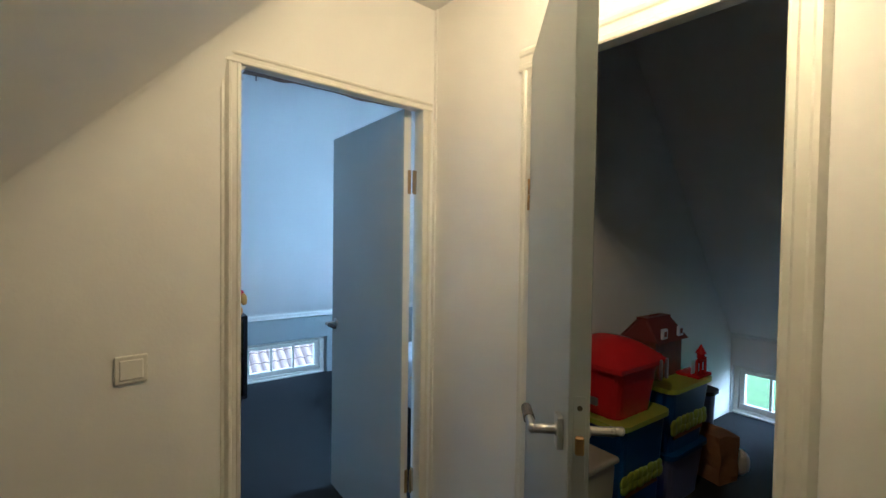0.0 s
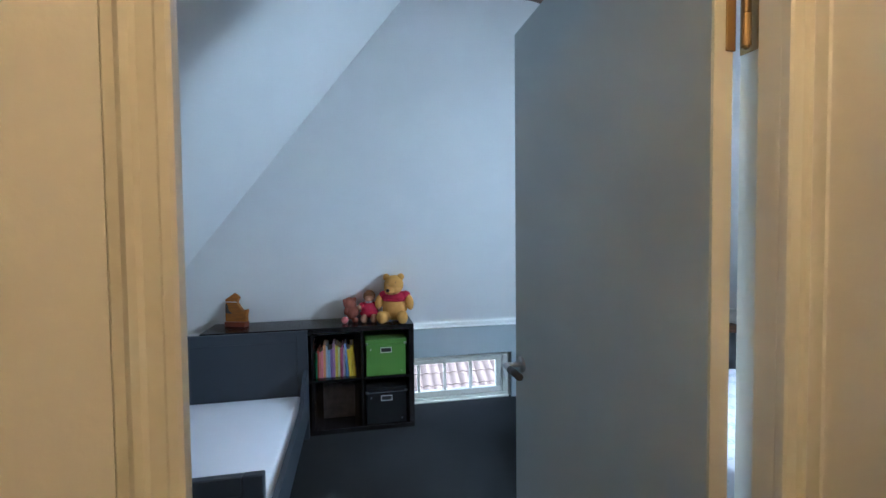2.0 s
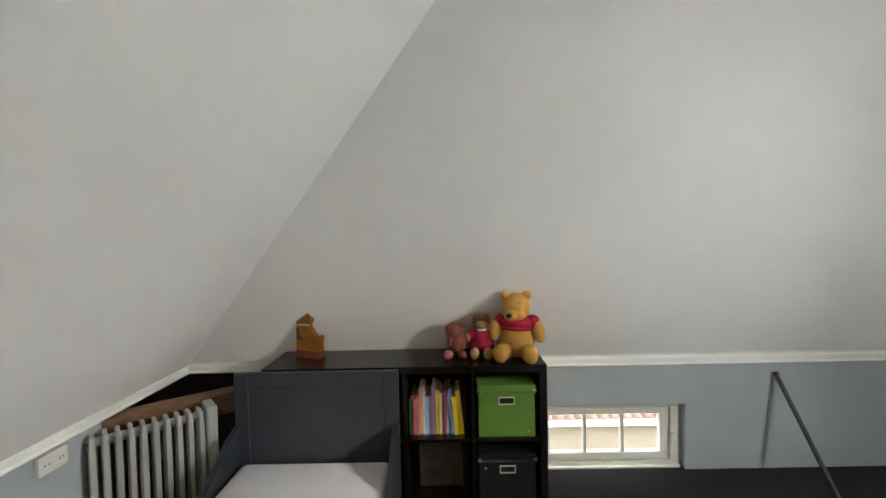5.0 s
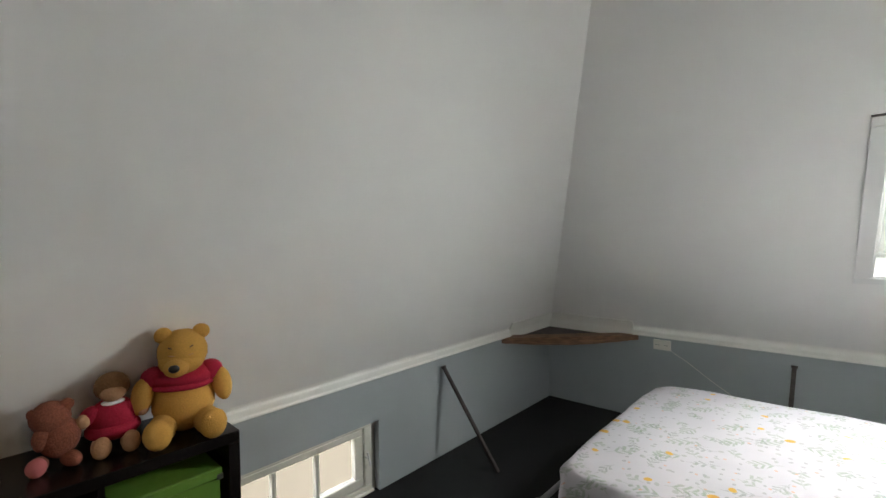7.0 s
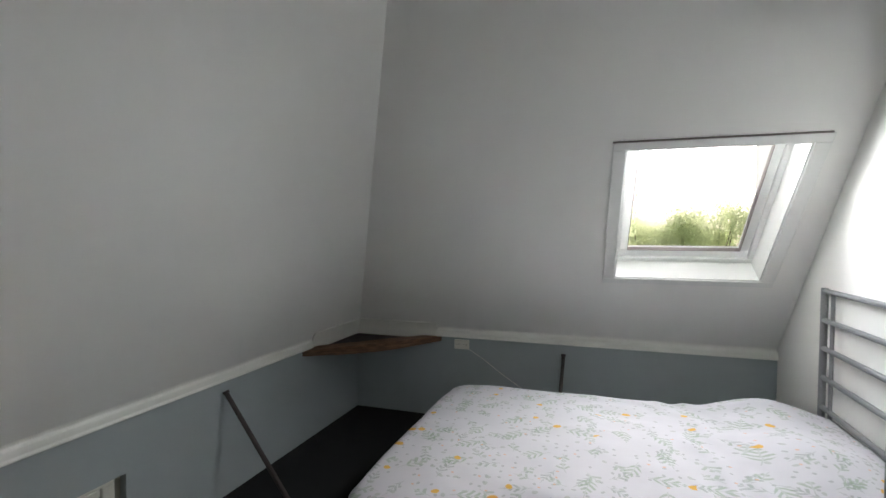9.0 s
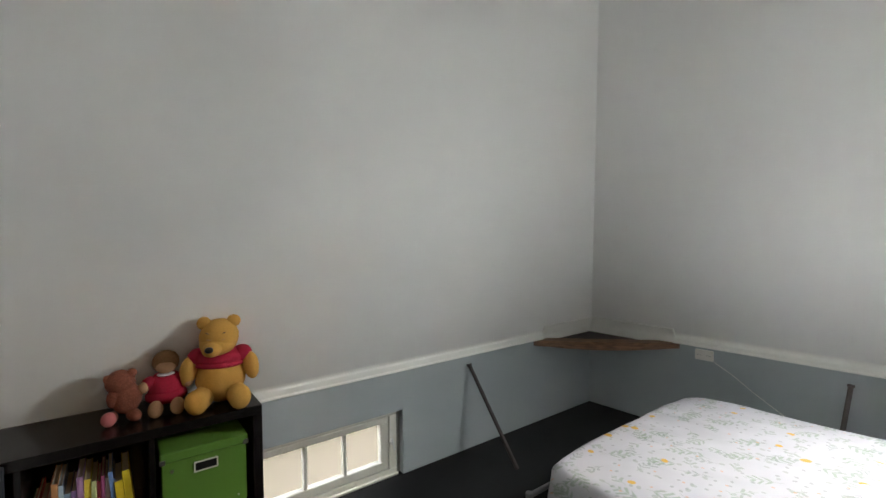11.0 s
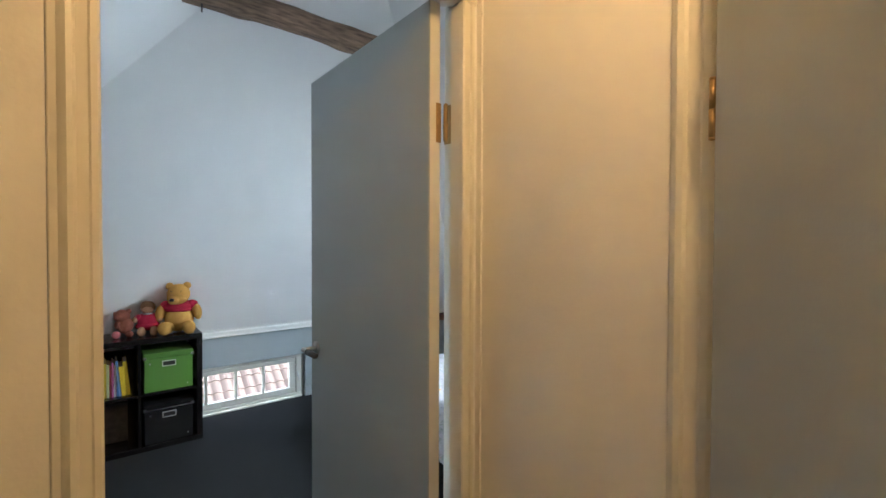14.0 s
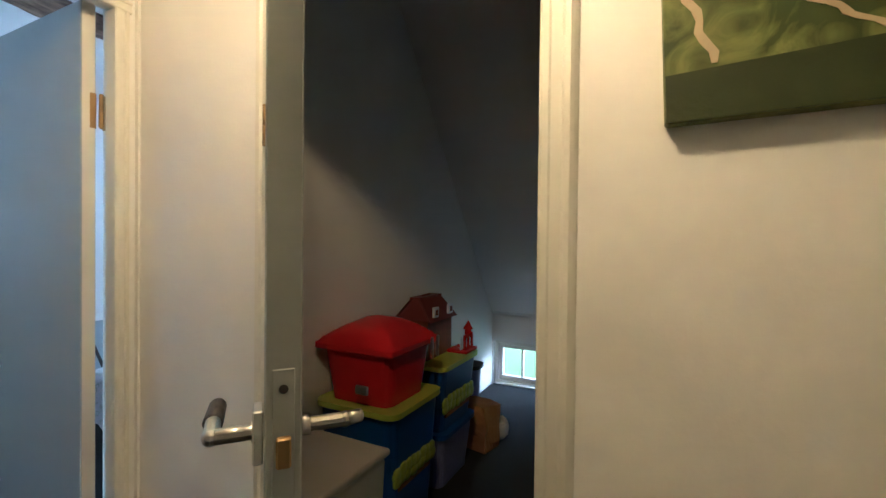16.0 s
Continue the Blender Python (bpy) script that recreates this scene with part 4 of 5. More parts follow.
for k in (-1, 1):
    bear += [((k * 0.150, -0.11, 0.935), (0.074, 0.045, 0.070), 0, 0, k * 0.3),
             ((k * 0.225, -0.01, 0.535), (0.11, 0.125, 0.105), 1, 0, -k * 0.6), ((k * 0.320, -0.06, 0.40), (0.088, 0.10, 0.165), 0, 0, -k * 0.2),
             ((k * 0.18, -0.20, 0.12), (0.115, 0.22, 0.12), 0, k * 0.15, 0), ((k * 0.21, -0.37, 0.14), (0.112, 0.075, 0.135), 0, k * 0.1, 0)]
soft_toy("soft_toy_bear", (0.828, 4.352, SH), -14, 0.372, [YELLOWFUR, REDCLOTH, BLACK, TANFUR], bear, "yellow plush bear in a short red shirt sitting on the shelf")
doll = [((0, 0, 0.40), (0.27, 0.22, 0.27), 1, 0, 0), ((0, 0, 0.26), (0.31, 0.26, 0.14), 1, 0, 0), ((0, 0, 0.81), (0.20, 0.19, 0.185), 0, 0, 0), ((0, -0.07, 0.76), (0.15, 0.15, 0.13), 2, 0, 0),
        ((0, -0.08, 0.625), (0.13, 0.12, 0.028), 3, 0, 0)]
for k in (-1, 1):
    doll += [((k * 0.24, -0.06, 0.50), (0.10, 0.10, 0.12), 1, 0, -k * 0.5), ((k * 0.31, -0.12, 0.46), (0.075, 0.08, 0.09), 2, 0, 0), ((k * 0.15, -0.18, 0.11), (0.10, 0.20, 0.10), 2, 0, 0), ((k * 0.15, -0.32, 0.14), (0.105, 0.07, 0.14), 2, 0, 0)]
soft_toy("soft_toy_doll", (0.632, 4.385, SH), -5, 0.245, [HAIR, REDCLOTH, TANFUR, SHEET], doll, "small brown-haired doll in a red dress with a white collar")
slump = [((-0.03, 0, 0.74), (0.25, 0.22, 0.24), 0, 0, 0.3), ((0.07, 0, 0.42), (0.25, 0.22, 0.30), 0, 0, 0.2), ((-0.12, -0.06, 0.48), (0.12, 0.14, 0.20), 0, 0, 0.2), ((0.16, -0.04, 0.90), (0.09, 0.05, 0.10), 0, 0, 0.6), ((-0.20, -0.05, 0.82), (0.08, 0.05, 0.11), 0, 0, -0.5),
         ((-0.16, -0.16, 0.12), (0.11, 0.20, 0.11), 0, 0, 0), ((-0.17, -0.30, 0.15), (0.12, 0.08, 0.14), 1, 0, 0), ((0.20, -0.14, 0.12), (0.12, 0.22, 0.11), 0, 0.4, 0)]
soft_toy("soft_toy_pink", (0.487, 4.375, SH), -10, 0.20, [PINKFUR, ROSECLOTH], slump, "small slumped reddish-brown plush toy with a pink foot")

# wooden bear figure
fig = thing("wooden_figure", (-0.348, 4.43, SH), "flat orange wooden bear figure on a reddish block", "figure", rz=-20)
bm = bmesh.new()
outl = [(-0.083, 0.038), (0.085, 0.038), (0.086, 0.092), (0.094, 0.113), (0.090, 0.130), (0.074, 0.128), (0.058, 0.122), (0.033, 0.146), (0.010, 0.182), (0.016, 0.194), (0.027, 0.212), (0.024, 0.226), (0.013, 0.243), (-0.004, 0.262), (-0.012, 0.276),
        (-0.022, 0.287), (-0.034, 0.283), (-0.050, 0.291), (-0.063, 0.287), (-0.068, 0.274), (-0.078, 0.262), (-0.083, 0.240), (-0.083, 0.205), (-0.078, 0.186), (-0.082, 0.150)]
prism(bm, [(x, -0.014, z) for x, z in outl], (0, 0.028, 0))
part("body", bm, ORANGEWOOD, fig)
boxpart("base", (-0.083, 0.082, -0.03, 0.03, 0, 0.0384), REDWOOD, fig, 0.003, "reddish wooden block")
bm = bmesh.new()
prism(bm, [(-0.080, -0.0165, 0.10), (-0.030, -0.0165, 0.098), (-0.055, -0.0165, 0.125), (-0.065, -0.0165, 0.172), (-0.077, -0.0165, 0.172)], (0, 0.002, 0))
part("painted_patch", bm, GRIP, fig, "dark painted patch")
boxpart("collar", (-0.077, 0.012, -0.0165, -0.0141, 0.183, 0.1885), SHEET, fig, 0, "white painted collar")


# child's bed
def child_bed():
    x0, x1, y0, y1 = -0.66, 0.185, 2.60, 4.19
    b = thing("child_bed", (x0, y0, 0), "dark slate painted wooden child's bed with panelled headboard and white sheet", "bed")
    W, L = x1 - x0, y1 - y0
    t = 0.035

    def board(name, ya, yb, h):
        bm = bmesh.new()
        box(bm, 0, 0.075, ya, yb, 0, h, 0.004)
        box(bm, W - 0.075, W, ya, yb, 0, h, 0.004)
        box(bm, 0.075, W - 0.075, ya, yb, h - 0.075, h - 0.0005, 0.004)
        box(bm, 0.075, W - 0.075, ya, yb, 0.14, 0.20, 0.004)
        part(name, bm, BEDPAINT, b)
        boxpart("panel", (0.074, W - 0.074, ya + 0.005, yb - 0.005, 0.19, h - 0.07), BEDPAINT, b, 0)

    board("headboard", L - t, L, 0.785)
    board("footboard", 0, t, 0.60)
    for x in (0.0, W - 0.028):
        bm = bmesh.new()
        n = 14
        ring0, ring1 = [], []
        top = []
        for i in range(n + 1):
            y = t + (L - 2 * t) * i / n
            u = max(0, (y - (L - 0.42)) / 0.38)
            top.append((y, 0.345 + 0.17 * (3 * u * u - 2 * u ** 3)))
        prof = [(t, 0.16)] + top + [(L - t, 0.16)]
        prism(bm, [(x, y, z) for y, z in prof], (0.028, 0, 0))
        part("side_rail", bm, BEDPAINT, b)
    for i in range(12):
        y = t + 0.03 + i * (L - 2 * t - 0.08) / 11
        boxpart("slat", (0.028, W - 0.028, y, y + 0.05, 0.17, 0.185), BEDPAINT, b, 0)
    bm = bmesh.new()
    nx, ny = 20, 36
    X0, X1, Y0, Y1, Z0, Z1 = 0.034, W - 0.034, t + 0.012, L - t - 0.008, 0.187, 0.335
    # rounded mattress with a tight sheet
    box(bm, X0, X1, Y0, Y1, Z0, Z1, 0.045, 5)
    for f in bm.faces:
        f.smooth = True
    ob = part("mattress", bm, SHEET, b, "mattress with a tight white sheet")


child_bed()


# oil heater with ribs, standing across the corner
def heater():
    h = thing("column_heater", (-0.985, 3.985, 0), "grey-white ribbed column heater on the carpet in the corner", "heater", rz=40)
    n, pitch = 10, 0.047
    for i in range(n):
        x = (i - (n - 1) / 2) * pitch
        bm = bmesh.new()
        pts = []
        w, z0, z1 = 0.075, 0.075, 0.625
        for k in range(24):
            a = 2 * math.pi * k / 24
            cx_, cz_ = math.cos(a), math.sin(a)
            px = math.copysign(abs(cx_) ** 0.35, cx_) * w
            pz = (z0 + z1) / 2 + math.copysign(abs(cz_) ** 0.35, cz_) * (z1 - z0) / 2
            pts.append((px, pz))
        prism(bm, [(x - 0.009, px, pz) for px, pz in pts], (0.018, 0, 0))
        bmesh.ops.bevel(bm, geom=[e for e in bm.edges if abs(e.verts[0].co.x - e.verts[1].co.x) < 1e-5], offset=0.004, segments=1, affect="EDGES")
        for yy in (-0.048, 0.0, 0.048):
            rod(bm, (x, yy, z0 + 0.04), (x, yy, z1 - 0.04), 0.015, seg=10)
        part("rib", bm, RADIATOR, h)
    L = n * pitch / 2
    for z in (0.585, 0.12):
        bm = bmesh.new()
        rod(bm, (-L, 0, z), (L, 0, z), 0.022)
        part("header_pipe", bm, RADIATOR, h)
    bm = bmesh.new()
    box(bm, L - 0.002, L + 0.05, -0.07, 0.07, 0.10, 0.64, 0.012, 2)
    part("control_housing", bm, RADIATOR, h)
    for x in (-L + 0.05, L - 0.05):
        bm = bmesh.new()
        box(bm, x - 0.012, x + 0.012, -0.10, 0.10, 0.045, 0.075, 0.004)
        part("foot", bm, RADIATOR, h)
        for y in (-0.09, 0.09):
            bm = bmesh.new()
            rod(bm, (x - 0.012, y, 0.023), (x + 0.012, y, 0.023), 0.022, seg=16)
            part("wheel", bm, GRIP, h, "dark plastic wheel")


heater()


# double bed with a floral cover and a tubular head
def double_bed():
    x0, x1, y0, y1 = 1.95, 3.34, 1.545, 3.53
    b = thing("double_bed", (x0, y0, 0), "double bed with a grey tube frame under a floral cover", "bed")
    W, L = x1 - x0, y1 - y0
    HX = W + 0.012
    for x in (0.0, 1.0):
        for y in (0.0, L):
            x = (0.0 if x == 0 else HX if y == 0 else W)
            bm = bmesh.new()
            o_ = 0.0 if y == 0 else 0.045
            rod(bm, (x + (o_ if x > 1 else -o_), y + o_, 0), (x + (o_ if x > 1 else -o_), y + o_, 1.215 if y == 0 else 0.36), 0.016)
            part("post", bm, IRONGREY, b)
    for z in (1.20, 1.05, 0.905, 0.755, 0.60):
        bm = bmesh.new()
        rod(bm, (0, 0, z), (HX, 0, z), 0.0135)
        part("head_bar", bm, IRONGREY, b)
    bm = bmesh.new()
    rod(bm, (-0.045, L + 0.045, 0.345), (W + 0.045, L + 0.045, 0.345), 0.012)
    part("foot_bar", bm, IRONGREY, b)
    for x in (0.09, HX - 0.09):
        bm = bmesh.new()
        rod(bm, (x, 0, 0.3), (x, 0, 1.20), 0.009)
        part("head_stay", bm, IRONGREY, b)
    bm = bmesh.new()
    box(bm, 0, W, 0, 0.03, 0.20, 0.26, 0.004)
    box(bm, 0, W, L - 0.03, L, 0.20, 0.26, 0.004)
    box(bm, 0, 0.03, 0.03, L - 0.03, 0.20, 0.26, 0.004)
    box(bm, W - 0.03, W, 0.03, L - 0.03, 0.20, 0.26, 0.004)
    part("bed_frame", bm, IRONGREY, b)
    bm = bmesh.new()
    box(bm, 0.05, W - 0.05, 0.04, L - 0.07, 0.262, 0.44, 0.03, 3)
    part("mattress", bm, SHEET, b, "white mattress")

    m = thing("bed_cover", (x0, y0, 0), "white cotton bed cover printed with green sprigs and orange flowers", "bed cover")
    bm = bmesh.new()
    nx, ny = 110, 140
    ox = 0.075
    drop = 0.30
    rows_ = []

    def fold(u, size):
        """Arc length u along the cloth to place and height."""
        r = 0.05
        if u < drop:
            return -ox * (drop - u) / drop * 0.4 - 0.012, -(drop - u)
        if u > size + drop:
            return size + ox * 0.4 * (u - size - drop) / drop + 0.012, -(u - size - drop)
        return u - drop, 0.0

    for j in range(ny + 1):
        v = (L + drop) * j / ny
        row = []
        for i in range(nx + 1):
            u = (W + 2 * drop) * i / nx
            x, dz = fold(u, W)
            if v > L:
                y, dy = L + 0.012, -(v - L)
            else:
                y, dy = v, 0
            z = 0.555 - 0.055 * min(1, y / L) + dz + dy
            edge = min(x + 0.02, W - x + 0.02, L - y + 0.02)
            if dz == 0 and dy == 0:
                crease = max(0.0, 1 - abs(y - 0.62) / 0.30)
                z += 0.016 * crease * (1 - 2 * abs(noise.noise((x * 3.0 + y * 2.2, y * 7.0 - x * 2.5, 4))))
                z += 0.012 * (0.4 - abs(noise.noise((x * 5.0 + y * 1.5, y * 2.4, 8))))
                z += 0.012 * noise.noise((x * 2.2, y * 2.2, 0)) + 0.004 * noise.noise((x * 9, y * 5, 2)) - 0.036 * math.exp(-max(edge, 0) / 0.035)
                z += 0.015 * math.sin(math.pi * min(1, max(0, x / W)))
                # pillows under the cover at the head
                p = max(0.0, 1 - abs(y - 0.28) / 0.36)
                z += 0.090 * (3 * p * p - 2 * p ** 3) * (0.72 + 0.28 * math.cos((x / W - 0.5) * 4 * math.pi)) * min(1, max(0.0, edge / 0.10))
            else:
                h = -dz - dy
                z = max(0.175 + 0.01 * noise.noise((u * 3, v * 3, 5)), z - 0.045)
                k = 0.016 * math.sin(v * 17 if dz else u * 15) * min(1, h / 0.15)
                if dz and x < W / 2:
                    x -= k + 0.01
                elif dz:
                    x += k + 0.01
                if dy:
                    y += k + 0.01
            # the two foot corners are well rounded
            far = x > W / 2
            across, ahead = ((x - (W - 0.13)) if far else (0.13 - x)) / 0.13, (y - (L - 0.13)) / 0.13
            if across > 0 and ahead > 0:
                k = max(across, ahead) / math.hypot(across, ahead)
                x = W - 0.13 + across * k * 0.13 if far else 0.13 - across * k * 0.13
                y = L - 0.13 + ahead * k * 0.13
            row.append(bm.verts.new((x, y, z)))
        rows_.append(row)
    for r0, r1 in zip(rows_, rows_[1:]):
        for i in range(nx):
            f = bm.faces.new((r0[i], r0[i + 1], r1[i + 1], r1[i]))
            f.smooth = True
    ob = part("cloth", bm, FLORAL, m)
    so = ob.modifiers.new("thick", "SOLIDIFY")
    so.thickness, so.offset = 0.012, -1


IRONGREY = material("grey_tube_steel", (0.28, 0.28, 0.29), 0.4, 0.3, stain=0.05, bump=0.03)
double_bed()

# ---- landing ----
sw = thing("light_switch", (0, 0, 0), "cream plastic rocker light switch on the landing wall", "light switch")
sw.matrix_basis = CORNER @ pose(-1.153, -0.0005, 1.15)
boxpart("frame", (-0.041, 0.041, -0.011, 0, -0.041, 0.041), SOCKET, sw, 0.004, seg=2)
bm = bmesh.new()
box(bm, -0.029, 0.029, -0.016, -0.010, -0.029, 0.029, 0.002)
part("rocker", bm, SOCKET, sw)

# painting on stretched canvas
def painting():
    p = thing("painting", (0, 0, 0), "unframed oil painting on canvas in mossy greens with pale strokes", "painting")
    p.matrix_basis = CORNER @ pose(-0.001, -1.557, 1.628, 0, 0, -90) @ pose(0, 0, 0, 0, -2.0, 0)
    m = bpy.data.materials.new("oil_paint")
    m.use_nodes = True
    t = m.node_tree
    b = t.nodes["Principled BSDF"]
    b.inputs["Roughness"].default_value = 0.5
    co, n1, n2 = t.nodes.new("ShaderNodeTexCoord"), t.nodes.new("ShaderNodeTexNoise"), t.nodes.new("ShaderNodeTexNoise")
    n1.inputs["Scale"].default_value, n2.inputs["Scale"].default_value = 9, 60
    n1.inputs["Detail"].default_value, n1.inputs["Distortion"].default_value = 9, 1.5
    r = t.nodes.new("ShaderNodeValToRGB")
    r.color_ramp.elements[0].color, r.color_ramp.elements[0].position = (0.045, 0.065, 0.010, 1), 0.40
    r.color_ramp.elements[1].color, r.color_ramp.elements[1].position = (0.20, 0.225, 0.05, 1), 0.60
    bn = t.nodes.new("ShaderNodeBump")
    bn.inputs["Strength"].default_value, bn.inputs["Distance"].default_value = 0.5, 0.002
    for n in (n1, n2):
        t.links.new(co.outputs["Object"], n.inputs["Vector"])
    t.links.new(n1.outputs["Fac"], r.inputs[0])
    t.links.new(r.outputs[0], b.inputs["Base Color"])
    t.links.new(n2.outputs["Fac"], bn.inputs["Height"])
    t.links.new(bn.outputs[0], b.inputs["Normal"])
    dark = material("dark_olive_paint", (0.030, 0.042, 0.008), 0.55, stain=0.25, stain_scale=12, grain_scale=90, bump=0.4)
    boxpart("canvas", (0, 0.72, -0.036, 0, 0, 0.60), m, p, 0.004)
    bm = bmesh.new()
    prism(bm, [(0.001, -0.0385, 0.002), (0.719, -0.0385, 0.002), (0.719, -0.0385, 0.125), (0.001, -0.0385, 0.088)], (0, 0.0024, 0))
    part("dark_band", bm, dark, p, "darker olive band along the bottom")
    pale = material("pale_pink_paint", (0.52, 0.42, 0.26), 0.5, stain=0.2, stain_scale=20, bump=0.5)
    for x0_, x1_, z0_, z1_, w in ((0.080, 0.030, 0.100, 0.26, 0.007), (0.320, 0.20, 0.115, 0.20, 0.008)):
        bm = bmesh.new()
        mid = [(x0_ + (x1_ - x0_) * k / 8 + 0.006 * math.sin(k * 1.7), z0_ + (z1_ - z0_) * k / 8, w * (0.7 + 0.6 * abs(math.sin(k * 2.3)))) for k in range(9)]
        prism(bm, [(x - q, -0.0375, z) for x, z, q in mid] + [(x + q, -0.0375, z) for x, z, q in mid[::-1]], (0, 0.0012, 0))
        part("pale_stroke", bm, pale, p, "pale pinkish stroke")


painting()


# ---- storage room ----
def bin_(name, loc, w, d, h, body, rim, label, rim_label, top=1.0, foot=0.86):
    """A tapered plastic bin with a wide rim lid; local x, y from the near corner."""
    b = thing(name, loc, label, "toy bin", "toy bins along the wall")
    bm = bmesh.new()
    vs = box(bm, 0, w, 0, d, 0, h)
    for v in vs:
        if v.co.z < h / 2:
            v.co.x, v.co.y = w / 2 + (v.co.x - w / 2) * foot, d / 2 + (v.co.y - d / 2) * foot
    bmesh.ops.bevel(bm, geom=[e for e in bm.edges if abs(e.verts[0].co.z - e.verts[1].co.z) > h / 2], offset=0.05, segments=4, affect="EDGES", profile=0.5)
    part("tub", bm, body, b, smooth=False)
    bm = bmesh.new()
    vs = box(bm, -0.018, w + 0.018, -0.018, d + 0.018, h - 0.004, h + 0.022)
    bmesh.ops.bevel(bm, geom=[e for e in bm.edges if abs(e.verts[0].co.z - e.verts[1].co.z) > 0.01], offset=0.06, segments=4, affect="EDGES", profile=0.5)
    part("lid", bm, rim, b, rim_label)
    return b


def decals(parent, w, h, z0):
    rnd = random.Random(9)
    for i in range(16):
        bm = bmesh.new()
        x, z = 0.06 + (w - 0.12) * (i % 8) / 7 + rnd.uniform(-.01, .01), z0 + 0.028 + 0.034 * (i // 8) + rnd.uniform(-.006, .006)
        ball(bm, (x, 0.012, z), (0.040, 0.010, 0.034), seg=10)
        part("printed_shape", bm, LIME, parent, "lime green round shape")
    boxpart("printed_stripe", (0.07, w - 0.07, 0.014, 0.026, z0 - 0.03, z0 - 0.002), ORANGEWOOD, parent, 0.002, "orange stripe")


b1 = bin_("toy_bin", (1.99, 0.975, 0.0), 0.44, 0.44, 0.62, BLUEPLASTIC, LIME, "tall blue plastic toy bin with a lime green rim", "lime green rim")
decals(b1, 0.44, 0.5, 0.29)
b2 = bin_("toy_bin", (2.52, 1.0, 0.33), 0.48, 0.42, 0.365, BLUEPLASTIC, LIME, "blue plastic toy bin with a lime green lid stacked on another", "lime green lid")
decals(b2, 0.48, 0.3, 0.11)
bin_("storage_bin", (2.54, 1.01, 0.0), 0.44, 0.40, 0.305, LAVENDER, BLUEPLASTIC, "lavender translucent bin standing on the carpet", "blue lid")
bin_("storage_bin", (3.26, 1.12, 0.0), 0.15, 0.22, 0.50, LAVENDER, GRIP, "translucent grey bin beside the low window", "dark lid")


def red_bin():
    b = thing("red_toy_bin", (2.0, 1.0, 0.643), "red plastic toy bin with a domed lid and steel clips", "toy bin")
    w, d, h = 0.39, 0.40, 0.26
    bm = bmesh.new()
    vs = box(bm, 0, w, 0, d, 0, h)
    for v in vs:
        if v.co.z < h / 2:
            v.co.x, v.co.y = w / 2 + (v.co.x - w / 2) * 0.84, d / 2 + (v.co.y - d / 2) * 0.86
    bmesh.ops.bevel(bm, geom=[e for e in bm.edges if abs(e.verts[0].co.z - e.verts[1].co.z) > h / 2], offset=0.05, segments=4, affect="EDGES", profile=0.5)
    part("tub", bm, REDPLASTIC, b)
    bm = bmesh.new()
    n, m = 20, 16
    g = []
    for i in range(n + 1):
        row = []
        for j in range(m + 1):
            u, v = i / n, j / m
            e = 1 - max(abs(2 * u - 1), abs(2 * v - 1)) ** 4
            z = 0.02 + 0.115 * (e ** 0.6) * math.sin(math.pi * min(1, max(0, 0.12 + 0.76 * v))) * (1 - 0.25 * abs(2 * u - 1))
            row.append(bm.verts.new((-0.022 + (w + 0.044) * u, -0.022 + (d + 0.044) * v, h + z)))
        g.append(row)
    for i in range(n):
        for j in range(m):
            bm.faces.new((g[i][j], g[i + 1][j], g[i + 1][j + 1], g[i][j + 1])).smooth = True
    box(bm, -0.024, w + 0.024, -0.024, d + 0.024, h - 0.012, h + 0.022, 0.006)
    part("lid", bm, REDPLASTIC, b, "domed red lid")
    for d_ in ((0.33, 0.348, -0.034, -0.02, h - 0.09, h + 0.02), (0.39, 0.408, -0.034, -0.02, h - 0.09, h + 0.02), (-0.034, -0.02, 0.10, 0.17, h - 0.19, h - 0.15)):
        boxpart("clip", d_, CHROME, b, 0.004, "steel clip")
    bm = bmesh.new()
    for k in range(7):
        box(bm, 0.20 + 0.014 * k, 0.211 + 0.014 * k, 0.020, 0.03, 0.12 + 0.008 * (k % 2), 0.19 - 0.006 * (k % 3))
    part("sticker", bm, BRASS, b, "worn sticker")


red_bin()


